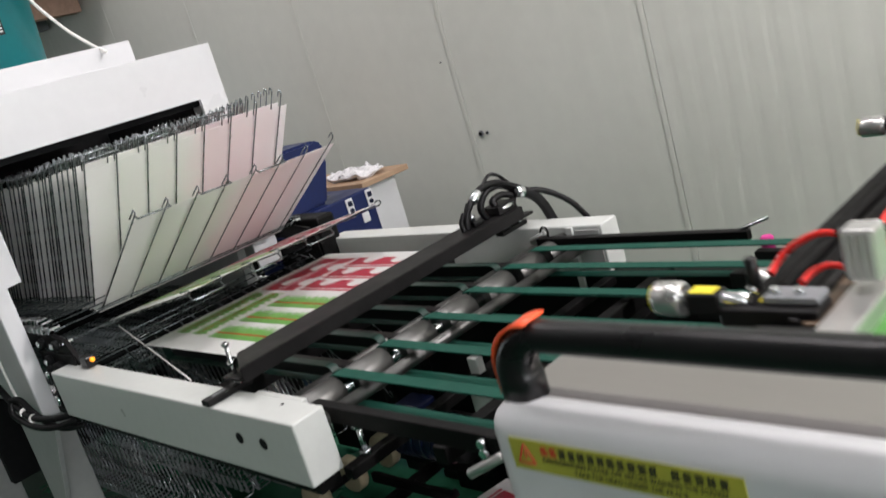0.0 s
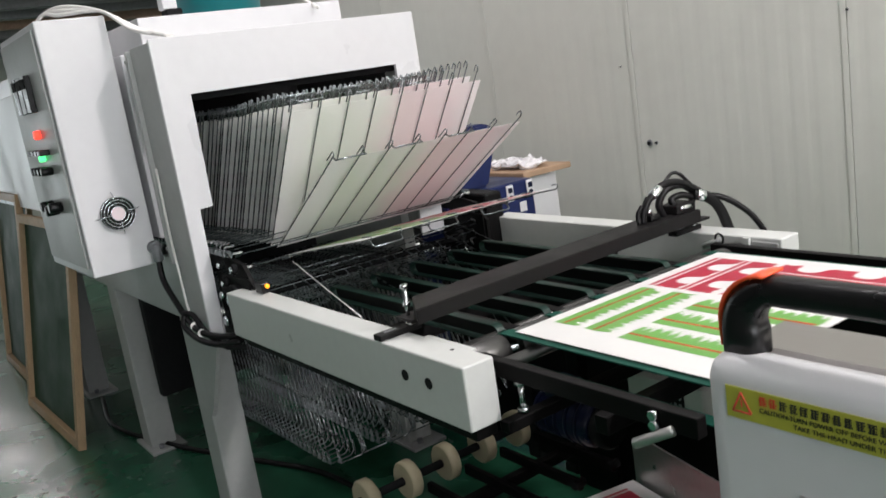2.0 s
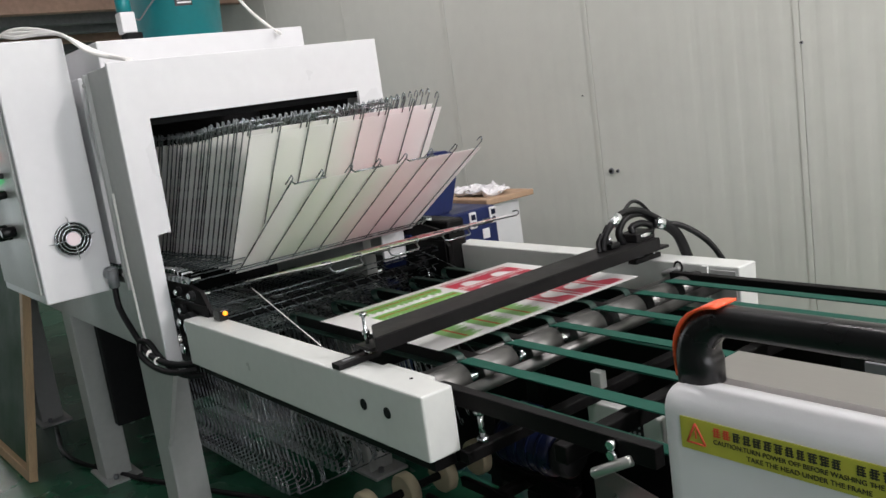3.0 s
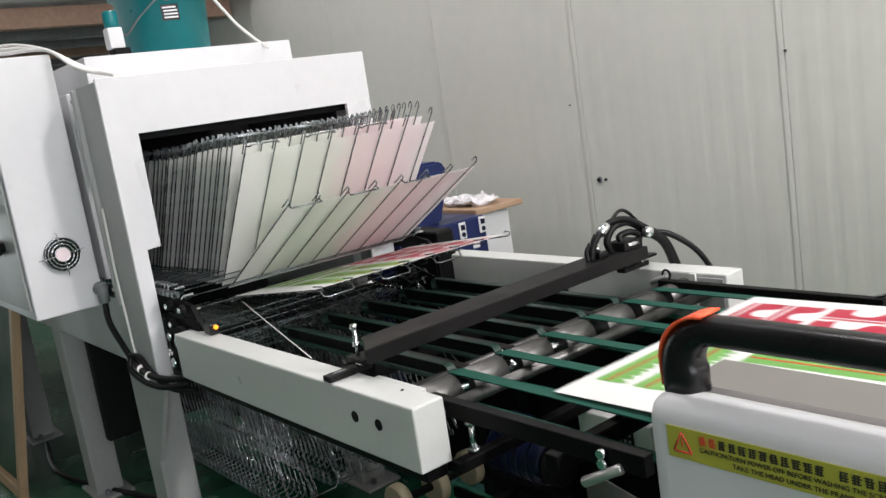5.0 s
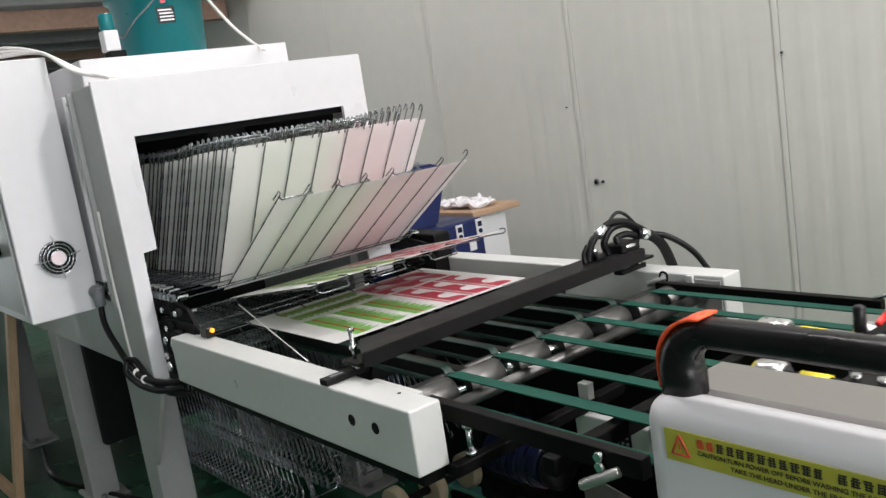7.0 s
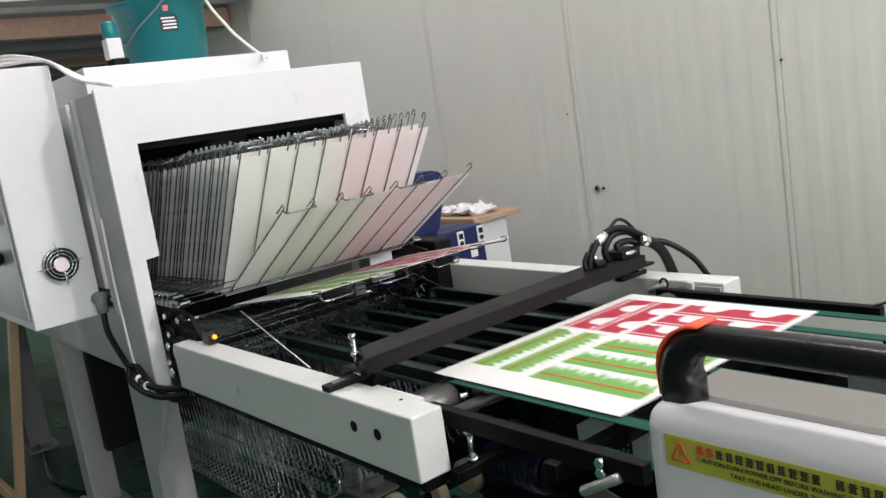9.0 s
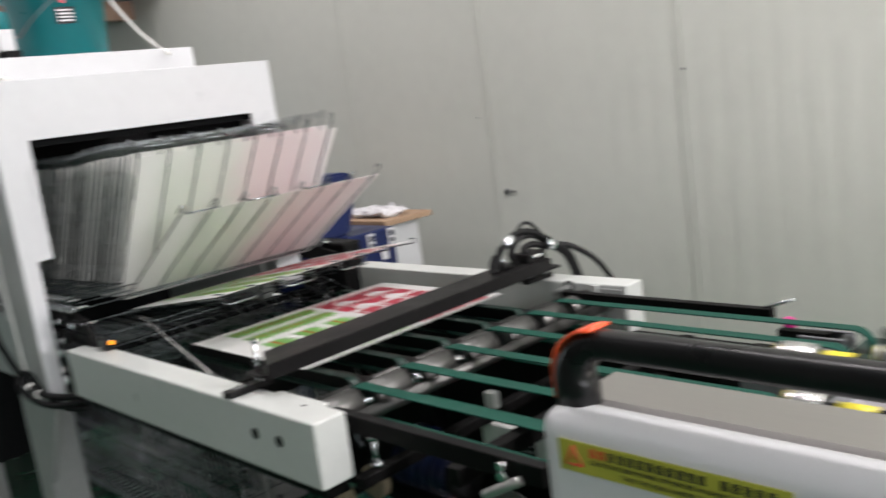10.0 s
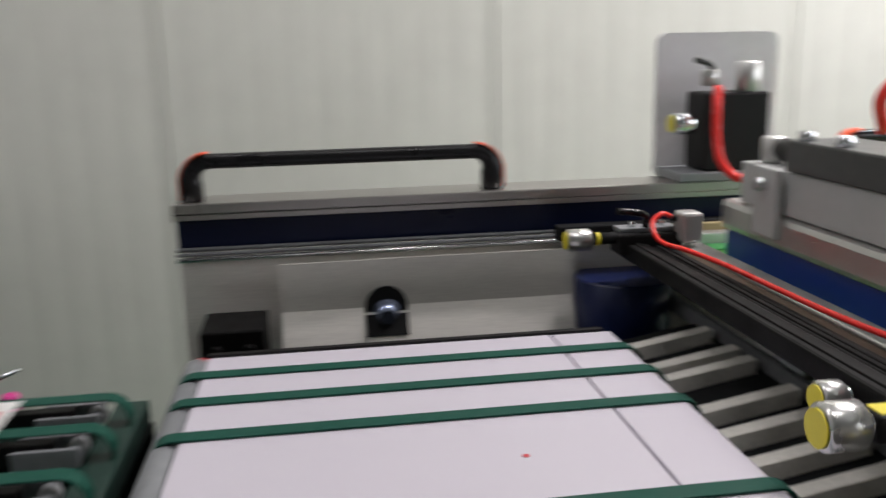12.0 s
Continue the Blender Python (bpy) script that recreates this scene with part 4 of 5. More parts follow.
for j in range(18):
    if j == 12:
        continue
    gx = 0.722 + j * 0.0103
    bm = bmesh.new()
    # each written sign is not legible: a square cluster of short bars
    for q in range(4):
        zz = 1.0655 + q * 0.0024
        a = random.uniform(0, 0.0015)
        box(bm, gx + a, gx + 0.0083 - random.uniform(0, 0.0015), -0.1702, -0.1696, zz, zz + 0.0012)
    for q in range(2):
        xx = gx + 0.0014 + q * 0.0036 + random.uniform(-0.0006, 0.0006)
        box(bm, xx, xx + 0.0011, -0.1703, -0.1696, 1.0650, 1.0740)
    part("text_bar", bm, M_TEXTRED if j < 2 else M_TEXTBLACK, sticker)

# operating panel
opan = pbox("control_plate", (0.757, 0.862, -0.1715, -0.1682, 0.79, 0.985), M_ALU, near_side, 0.002, "brushed aluminium control plate with buttons")
for bx_ in (0.763, 0.856):
    for bz_ in (0.797, 0.979):
        pcyl("screw", (bx_, -0.1714, bz_), (bx_, -0.174, bz_), 0.0035, M_STEELBEAM, opan, 10)
b1 = pcyl("push_button", (0.812, -0.1714, 0.938), (0.812, -0.183, 0.938), 0.0165, M_CHROME, opan, 24, 0.002, "chrome-ringed black push button")
pcyl("button_cap", (0.812, -0.183, 0.938), (0.812, -0.188, 0.938), 0.012, M_PLASTIC, b1, 20, 0.001)
pbox("arrow_mark", (0.8105, 0.8135, -0.1887, -0.188, 0.932, 0.944), M_CLEAR, b1, 0)
bm = bmesh.new()
prism(bm, [(0.775, 0.942), (0.785, 0.942), (0.785, 0.945), (0.793, 0.940), (0.785, 0.935), (0.785, 0.938), (0.775, 0.938)], "y", -0.1722, -0.1714)
part("arrow_mark", bm, M_TEXTBLACK, opan)
e1 = pcyl("stop_base", (0.808, -0.1714, 0.885), (0.808, -0.19, 0.885), 0.014, M_PLASTIC, opan, 20)
pcyl("stop_button", (0.808, -0.19, 0.885), (0.808, -0.215, 0.885), 0.021, M_REDKNOB, e1, 24, 0.005, "red mushroom stop button")
bm = bmesh.new()
prism(bm, [(0.775, 0.882), (0.783, 0.887), (0.783, 0.877)], "y", -0.1722, -0.1714)
part("arrow_mark", bm, M_TEXTBLACK, opan)

far_side = sited("press_far_housing", "stainless press side frame with navy rail slot and black handle", "press housing", (1.6, 1.3, 0))
pbox("top_rail", (0.640, 4.2, 1.262, 1.37, 1.083, 1.105), M_STEEL, far_side, 0.003)
pbox("rail_face", (0.640, 4.2, 1.264, 1.36, 1.072, 1.083), M_STEEL, far_side, 0.001)
pbox("slot_back", (0.643, 4.2, 1.285, 1.36, 1.005, 1.072), M_BLUEDARK, far_side, 0.001, "navy blue rail cover")
for zz, rr in ((1.013, 0.004), (1.004, 0.004), (0.994, 0.005)):
    pcyl("guide_rod", (0.642, 1.268 - (1.005 - zz) * 0.5, zz), (4.2, 1.268 - (1.005 - zz) * 0.5, zz), rr, M_CHROME if rr > 0.0045 else M_STEELBEAM, far_side, 10)
pbox("lower_face", (0.646, 4.2, 1.266, 1.35, 0.70, 0.992), M_STEELLIT, far_side, 0.003)
pbox("post", (0.66, 4.1, 1.28, 1.36, 0.0, 0.70), M_WHITE, far_side, 0.003)
for px0, px1, py in ((0.838, 1.0, 1.222), (1.003, 1.43, 1.226)):
    bm = bmesh.new()
    box(bm, px0, px1, py, py + 0.003, 0.888, 0.985, 0)
    prism(bm, [(py, 0.888), (py + 0.003, 0.888), (py - 0.035, 0.80), (py - 0.038, 0.80)], "x", px0, px1)
    part("shield_plate", bm, M_STEELLIT, far_side, "pale bent shield plate")
ov = bmesh.new()
prism(ov, [(1.045 + 0.042 * math.cos(a), (0.888 if math.sin(a) > 0 else 0.834) + 0.042 * max(0, math.sin(a))) for a in [2 * math.pi * j / 32 for j in range(32)]], "y", 1.2235, 1.2215)
lo_ = [ov.verts.new(p) for p in ((1.003, 1.2235, 0.872), (1.087, 1.2235, 0.872), (1.087, 1.2035, 0.832), (1.003, 1.2035, 0.832))]
hi_ = [ov.verts.new((v.co.x, v.co.y - 0.004, v.co.z + 0.001)) for v in lo_]
ov.faces.new(lo_)
ov.faces.new(hi_)
for i in range(4):
    ov.faces.new((lo_[i], lo_[(i + 1) % 4], hi_[(i + 1) % 4], hi_[i]))
part("opening", ov, M_DARK, far_side, "dark oval opening")
bm = bmesh.new()
cyl(bm, (1.045, 1.2213, 0.880), (1.045, 1.195, 0.872), 0.026, 20, 0.016)
part("motor_cap", bm, M_CAP, far_side, "glossy blue motor cap")
bk = pbox("bracket", (0.69, 0.81, 1.13, 1.262, 0.80, 0.885), M_DEEPBLACK, far_side, 0.004, "black bearing bracket")
pcyl("bolt", (0.72, 1.13, 0.85), (0.72, 1.115, 0.85), 0.01, M_DEEPBLACK, bk, 6)
pcyl("bolt", (0.78, 1.13, 0.85), (0.78, 1.115, 0.85), 0.01, M_DEEPBLACK, bk, 6)
press_handle(far_side, 1.298, 0.677, 1.277, 1.105, 0.093)
press_handle(far_side, 1.298, 2.06, 2.66, 1.105, 0.093)

# bed
bed = sited("print_bed", "white print bed with flat green belts and a dark joint", "print bed", (1.05, 0.53, 0.86))
pbox("board", (0.730, 1.304, 0.155, 0.946, 0.880, 0.900), M_BED, bed, 0.002)
pbox("board", (1.308, 1.412, 0.155, 0.946, 0.880, 0.8995), M_BED, bed, 0.002)
pbox("bed_frame", (0.74, 1.39, 0.14, 0.958, 0.80, 0.8795), M_DARK, bed, 0.002)
pbox("edge_strip", (0.730, 1.40, 0.947, 0.960, 0.88, 0.904), M_BLACK, bed, 0.001)
pcyl("red_mark", (1.154, 0.508, 0.9), (1.154, 0.508, 0.9006), 0.0045, M_REDKNOB, bed, 16)
for y in (0.862, 0.755, 0.638, 0.386, 0.24):
    bm = bmesh.new()
    belt_loop(bm, y, 0.72, 1.405, 0.9035, 0.03, 0.027)
    part("bed_belt", bm, M_BELT, bed)
rl = sited("bed_roller", "grey roller at the bed's edge with red end cap", "roller", (0.712, 0.53, 0.87))
pcyl("roller", (0.712, 0.14, 0.872), (0.712, 0.955, 0.872), 0.026, M_STEELBEAM, rl, 20, 0.002)
pcyl("end_cap", (0.712, 0.955, 0.868), (0.712, 0.995, 0.868), 0.018, M_REDKNOB, rl, 14, 0.004)
comb = sited("gripper_comb", "slanting grey comb plate with pale fingers", "comb plate", (1.5, 0.53, 0.8))
bm = bmesh.new()
prism(bm, [(1.43, 0.835), (1.62, 0.868), (1.62, 0.84), (1.43, 0.805)], "y", 0.12, 1.05)
part("base_plate", bm, M_DARK, comb)
pbox("edge_bar", (1.615, 1.628, 0.12, 1.19, 0.86, 0.892), M_STEELBEAM, comb, 0.002)
for j, y in enumerate((0.17, 0.26, 0.345, 0.425, 0.506, 0.59, 0.67, 0.797, 0.85, 0.952)):
    bm = bmesh.new()
    prism(bm, [(1.435, 0.862), (1.60, 0.89), (1.60, 0.866), (1.435, 0.836)], "y", y - 0.013, y + 0.013)
    part("finger", bm, M_FINGER, comb)
blueguard = sited("blue_guard", "blue plastic guard behind the bed", "guard", (1.5, 1.15, 0.7))
bm = bmesh.new()
cyl(bm, (1.53, 1.20, 0.74), (1.53, 1.20, 0.93), 0.09, 24, 0.10, 0.004)
part("drum", bm, M_NAVY, blueguard)
pbox("bracket", (1.44, 1.62, 1.10, 1.26, 0.70, 0.739), M_DARK, blueguard)
for nm, d in (("cylinder_bed", (1.45, 2.6, 0.13, 0.94, 0.45, 0.76)),):
    s = sited("impression_unit", "dark steel impression cylinder unit", "press unit", (2.0, 0.5, 0.0))
    pbox("body", d, M_DARK, s, 0.01)
    pbox("base", (0.78, 2.58, 0.0, 1.2, 0.0, 0.45), M_DARK, s, 0.01)
    pcyl("cylinder", (1.9, 0.14, 0.76), (1.9, 0.93, 0.76), 0.13, M_STEEL, s, 40)

# print head
head = sited("squeegee_machine", "grey squeegee head beam with black clamps and red hoses", "print head", (1.750, 0.6, 1.1))
pbox("beam", (1.690, 1.770, 0.0, 1.04, 1.10, 1.175), M_GREYPAINT, head, 0.004, "grey painted squeegee beam")
pbox("beam", (1.684, 1.80, 0.0, 0.885, 1.1755, 1.228), M_CASTING, head, 0.004, "dark grey squeegee beam")
pbox("squeegee_holder", (1.682, 1.738, 0.06, 1.10, 1.040, 1.098), M_ALU, head, 0.012, "aluminium squeegee holder")
pbox("squeegee_blade", (1.694, 1.722, 0.07, 1.09, 0.986, 1.0395), M_BLADE, head, 0.001, "blue rubber squeegee blade")
for yy in (0.90, 0.52, 0.18):
    pbox("bracket", (1.670, 1.682, yy - 0.02, yy + 0.06, 1.06, 1.178), M_GREYPAINT, head, 0.003)
    pcyl("clamp_screw", (1.672, yy + 0.02, 1.15), (1.655, yy + 0.02, 1.15), 0.012, M_CHROME, head, 12, 0.002)
pcyl("lift_cylinder", (1.73, 1.0, 1.175), (1.73, 1.0, 1.222), 0.022, M_ALU, head, 20, 0.004)
pcyl("lift_cylinder", (1.735, 1.02, 1.20), (1.745, 0.885, 1.20), 0.021, M_PLASTIC, head, 16, 0.004)
for yy in (0.85, 0.75):
    pcyl("fitting", (1.70, yy, 1.226), (1.70, yy, 1.245), 0.014, M_CHROME, head, 12, 0.003)
hc = sited("head_carriage", "black head carriage with silver knobs and red hose on the rail", "carriage", (1.785, 1.3, 1.1))
pbox("body", (1.722, 1.862, 1.26, 1.36, 1.126, 1.288), M_BLACK, hc, 0.006)
pbox("base", (1.665, 1.895, 1.25, 1.38, 1.1055, 1.125), M_STEELBEAM, hc, 0.003)
pcyl("knob", (1.705, 1.29, 1.225), (1.660, 1.29, 1.225), 0.023, M_CHROME, hc, 20, 0.003)
pcyl("knob_face", (1.660, 1.29, 1.225), (1.657, 1.29, 1.225), 0.018, M_YELLOW, hc, 20)
pcyl("regulator", (1.825, 1.29, 1.28), (1.825, 1.29, 1.35), 0.026, M_ALU, hc, 20, 0.005)
pcyl("regulator", (1.745, 1.30, 1.30), (1.745, 1.30, 1.335), 0.018, M_ALU, hc, 16, 0.004)
ptube("lever", [(1.745, 1.29, 1.335), (1.735, 1.28, 1.345), (1.700, 1.27, 1.355)], 0.006, M_PLASTIC, hc, 4, 8)
ptube("red_hose", [(1.740, 1.25, 1.30), (1.730, 1.23, 1.26), (1.730, 1.225, 1.20), (1.740, 1.22, 1.15), (1.765, 1.20, 1.12), (1.795, 1.18, 1.12)], 0.009, M_REDHOSE, hc, 6, 8)
bm = bmesh.new()
prism(bm, rounded_profile([(1.670, 1.108), (1.670, 1.412), (1.950, 1.412), (1.950, 1.108)], 0.02, (1, 2), 4), "y", 1.40, 1.412)
tagged(part("back_plate", bm, M_CLEAR), "pale grey-white plastic splash plate on the rail", "plate")
bm = bmesh.new()
tube(bm, [(2.085, 1.2, 1.2), (2.065, 1.19, 1.27), (2.105, 1.17, 1.31), (2.165, 1.15, 1.26), (2.185, 1.13, 1.18)], 0.014, 10, 6)
tagged(part("red_hose", bm, M_REDHOSE), "thick red hose loop beside the print head", "hose")

# moving screen carriage: built with its far knob at x = 0
carriage = thing("screen_carriage", "aluminium screen frame with inked green mesh in a black clamp carriage", "screen carriage")
FX0, FX1, FY0, FY1, FZ = 0.205, 1.36, 0.115, 1.21, 1.0
for nm, d in (("frame_rail", (FX0, FX0 + 0.045, FY0, FY1, FZ - 0.02, FZ + 0.012)), ("frame_rail", (FX1 - 0.045, FX1, FY0, FY1, FZ - 0.02, FZ + 0.012)),
              ("frame_rail", (FX0 + 0.046, FX1 - 0.046, FY0, FY0 + 0.012, FZ - 0.02, FZ + 0.0115)), ("frame_rail", (FX0 + 0.046, FX1 - 0.046, FY1 - 0.03, FY1, FZ - 0.02, FZ + 0.0115))):
    pbox(nm, d, M_ALU, carriage, 0.003, "aluminium screen frame rail")
pbox("mesh", (FX0 + 0.044, FX1 - 0.044, FY0 + 0.011, FY1 - 0.028, FZ - 0.016, FZ - 0.013), M_INKPOOL, carriage, 0, "screen mesh flooded with bright green ink")
SX0, SX1, SY0, SY1 = FX0 + 0.16, FX1 - 0.12, FY0 + 0.15, 0.985
pbox("stencil", (SX0, SX1, SY0, SY1, FZ - 0.0128, FZ - 0.0118), M_STENCIL, carriage, 0, "dark green stencil area")
pbox("tape", (FX0 + 0.25, FX1 - 0.06, FY1 - 0.075, FY1 - 0.032, FZ - 0.0125, FZ - 0.0105), M_CREAM, carriage, 0, "pale tape along the mesh edge")
pbox("tape", (FX0 + 0.06, FX0 + 0.30, FY1 - 0.085, FY1 - 0.033, FZ - 0.0103, FZ - 0.0095), M_GREENTAPE, carriage, 0, "dark green tape strip")
pbox("far_clamp_bar", (FX0 + 0.01, FX1, FY1 + 0.004, FY1 + 0.022, FZ - 0.01, FZ + 0.026), M_TAN, carriage, 0.003, "tan clamp bar")


def jagged(bm, x0, x1, y0, y1, z0, z1, along, n=15, seed=1, depth=0.35):
    """A strip whose one long side is cut into uneven spikes that lean one way."""
    rnd = random.Random(seed)
    L, W = (x1 - x0, y1 - y0) if along == "x" else (y1 - y0, x1 - x0)
    top = [(0.0, W * (1 - depth))]
    u = 0.0
    while u < L:
        step = L / n * rnd.uniform(0.6, 1.5)
        tall = W * (1 - depth * rnd.uniform(0.0, 0.3))
        low = W * (1 - depth * rnd.uniform(0.72, 1.0))
        mid = W * (1 - depth * rnd.uniform(0.4, 0.65))
        for du, v in ((0.30, tall), (0.42, mid), (0.62, 0.5 * (mid + tall)), (1.0, low)):
            if u + step * du < L:
                top.append((u + step * du, v))
        u += step
    top.append((L, W * (1 - depth)))
    for (u0, v0), (u1, v1) in zip(top, top[1:]):
        q = [(u0, 0.0), (u1, 0.0), (u1, v1), (u0, v0)]
        prism(bm, [(x0 + u_, y0 + v_) if along == "x" else (x0 + v_, y0 + u_) for u_, v_ in q], "z", z0, z1)


def stencil_strip(x0, x1, y0, y1, along, seed):
    """Two pale strips with a thin dark line between them, the whole bowed a little."""
    z0, z1 = FZ - 0.0117, FZ - 0.0108
    rnd = random.Random(seed)
    n = 36
    L, W = (x1 - x0, y1 - y0) if along == "x" else (y1 - y0, x1 - x0)

    def at(u, v):
        b = (0.03 if along == "y" else 0.02) * L * (1 - 4 * (u / L - 0.55) ** 2)
        return (x0 + u, y0 + v + b) if along == "x" else (x0 + v - 0.03 + b, y0 + u)

    for v0, v1, teeth in ((0.0, 0.33, 0.0), (0.39, 0.95, 0.26)):
        lo = [at(L * k / n, W * v0) for k in range(n + 1)]
        hi = [at(L * k / n, W * (v1 - teeth * (rnd.uniform(0.7, 1.0) if k % 2 else rnd.uniform(0.0, 0.3)))) for k in range(n + 1)]
        bm = bmesh.new()
        prism(bm, lo + hi[::-1], "z", z0, z1)
        part("stencil_opening", bm, M_STENCIL_OPEN, carriage, "yellow-green open stencil strip")


for j in range(2):
    stencil_strip(SX0 + 0.03 + j * 0.115, SX0 + 0.115 + j * 0.115, SY0 + 0.06, SY0 + 0.34, "y", j + 3)
for j in range(3):
    stencil_strip(SX0 + 0.28, SX0 + 0.58, SY0 + 0.06 + j * 0.095, SY0 + 0.135 + j * 0.095, "x", j + 7)
random.seed(8)
for j in range(4):
    bm = bmesh.new()
    ox, oy = FX0 + 0.05 + 0.01 * j, FY0 + 0.17 + j * 0.24
    pts = []
    for q in range(14):
        a = 2 * math.pi * q / 14
        pts.append((ox + 0.022 + 0.02 * math.cos(a) * random.uniform(0.6, 1.1), oy + 0.1 * math.sin(a) * random.uniform(0.7, 1.2)))
    prism(bm, pts, "z", FZ - 0.0128, FZ - 0.0122 + 0.0004 * (j % 2))
    part("ink_smear", bm, M_INKPOOL, carriage, "thick smear of wet green ink")
for cx_, w_, zt in ((0.112, 0.02, 1.02), (0.15, 0.012, 1.014)):
    bm = bmesh.new()
    box(bm, cx_ - w_, cx_ + w_, 0.26, 1.16, 0.988, zt, 0.005, 2)
    box(bm, cx_ - w_ * 0.35, cx_ + w_ * 0.35, 0.262, 1.158, zt - 0.002, zt + 0.0025, 0.001, 1)
    part("cross_bar", bm, M_DEEPBLACK, carriage, "black carriage cross bar with a ridge")
pbox("clamp_strip", (0.166, 0.180, 0.24, 1.18, 0.985, 1.012), M_BLACK, carriage, 0.003)
pbox("clamp_strip", (0.182, 0.203, 0.24, 1.18, 0.99, 1.008), M_BROWN, carriage, 0.003, "brown hinged clamp strip")
for yk, zc, yc in ((1.10, 1.03, 1.06), (0.268, 1.024, 0.325)):
    near = yk < 1
    k_ = pcyl("knob", (-0.024 if near else -0.022, yk, zc), (0.02 if near else 0.025, yk, zc), 0.0245 if near else 0.021, M_SILVER, carriage, 24, 0.004, "knurled silver adjusting knob")
    pcyl("knob_face", (-0.0245 if near else -0.0225, yk, zc), (-0.0265 if near else -0.0245, yk, zc), 0.0195 if near else 0.017, M_YELLOW, k_, 20)
    pcyl("spindle", (0.02 if near else 0.025, yk, zc), (0.11, yk, zc), 0.011, M_CHROME if near else M_DARK, carriage, 14)
    if near:
        pbox("guide_block", (0.028, 0.074, yk - 0.016, yk + 0.016, zc - 0.016, zc + 0.013), M_BLACK, carriage, 0.003)
        pbox("scale_label", (0.1, 0.122, yk + 0.002, yk + 0.02, zc - 0.0038, zc - 0.0028), M_YELLOW, carriage, 0, "yellow scale label")
        pbox("scale_label", (0.032, 0.066, yk - 0.012, yk + 0.012, zc + 0.0132, zc + 0.0142), M_YELLOW, carriage, 0, "yellow scale label")
    else:
        pcyl("scale_sleeve", (0.035, yk, zc), (0.042, yk, zc), 0.0125, M_YELLOW, carriage, 14)
    pbox("clamp_block", (0.075, 0.20, yk - 0.02, yk + 0.03, zc - 0.03, zc + (-0.004 if near else 0.008)), M_BLACK, carriage, 0.004)
    pbox("clamp_plate", (0.128 if near else 0.082, 0.196, yk - 0.004, yk + 0.034, zc + (-0.0035 if near else 0.0085), zc + (0.006 if near else 0.018)), M_STEELBEAM, carriage, 0.002)
    xc, z0_, z1_ = (0.207, 1.024, 1.092) if near else (0.19, 1.02, 1.078)
    ac = pbox("air_cylinder", (xc, xc + 0.042, yc, yc + 0.044, z0_, z1_), M_SILVERBOX, carriage, 0.006, "square aluminium air cylinder")
    for q in range(4):
        pbox("groove", (xc - 0.0015, xc + 0.0005, yc + 0.007 + q * 0.0095, yc + 0.0092 + q * 0.0095, z0_ + 0.006, z1_ - 0.006), M_GREYPAINT, ac, 0)
        pbox("groove", (xc + 0.006 + q * 0.0095, xc + 0.0082 + q * 0.0095, yc - 0.0015, yc + 0.0005, z0_ + 0.006, z1_ - 0.006), M_GREYPAINT, ac, 0)
    pcyl("port", (xc, yc + 0.03, z1_ - 0.013), (xc - 0.012, yc + 0.03, z1_ - 0.013), 0.007, M_PLASTIC, ac, 12)
    for q in range(3):
        pcyl("bolt", (0.11 + q * 0.03, yk + 0.01, zc + (0.005 if near else 0.018)), (0.11 + q * 0.03, yk + 0.01, zc + (0.014 if near else 0.028)), 0.006, M_CHROME, carriage, 8)
ptube("clamp_lever", [(0.13, 1.09, 1.05), (0.125, 1.088, 1.075), (0.07, 1.08, 1.085)], 0.007, M_PLASTIC, carriage, 5, 8)
# black post, the inner spindle and the outer one at the side of the frame
pcyl("lever_post", (0.096, 0.315, 1.01), (0.096, 0.315, 1.064), 0.0085, M_PLASTIC, carriage, 14, 0.003)
k_ = pcyl("knob", (0.055, 0.395, 0.995), (0.085, 0.395, 0.995), 0.02, M_SILVER, carriage, 20, 0.003, "knurled silver adjusting knob")
pcyl("knob_face", (0.0545, 0.395, 0.995), (0.0525, 0.395, 0.995), 0.016, M_YELLOW, k_, 20)
pcyl("spindle", (0.085, 0.395, 0.995), (0.12, 0.395, 0.995), 0.012, M_CHROME, carriage, 14)
k_ = pcyl("knob", (0.028, 0.17, 1.004), (0.068, 0.17, 1.004), 0.021, M_SILVER, carriage, 24, 0.004, "knurled silver adjusting knob")
pcyl("knob_face", (0.0275, 0.17, 1.004), (0.0255, 0.17, 1.004), 0.017, M_YELLOW, k_, 20)
pcyl("spindle", (0.068, 0.17, 1.004), (0.15, 0.17, 1.004), 0.010, M_DARK, carriage, 14)
pcyl("scale_sleeve", (0.088, 0.17, 1.004), (0.126, 0.17, 1.004), 0.013, M_YELLOW, carriage, 14)
pbox("clamp_block", (0.13, 0.203, 0.145, 0.235, 0.982, 1.008), M_BLACK, carriage, 0.004)
for q in range(2):
    pcyl("bolt", (0.15 + q * 0.032, 0.185, 1.008), (0.15 + q * 0.032, 0.185, 1.018), 0.006, M_CHROME, carriage, 8)
ptube("red_hose", [(0.185, 1.09, 1.065), (0.16, 1.085, 1.075), (0.135, 1.07, 1.06), (0.135, 1.03, 1.035), (0.15, 0.95, 1.035), (0.175, 0.85, 1.03), (0.18, 0.70, 1.03), (0.185, 0.58, 1.03), (0.20, 0.47, 1.03), (0.235, 0.43, 1.03), (0.25, 0.40, 1.036), (0.235, 0.366, 1.046)], 0.0046, M_REDHOSE, carriage, 6, 8, "bright red air hose")
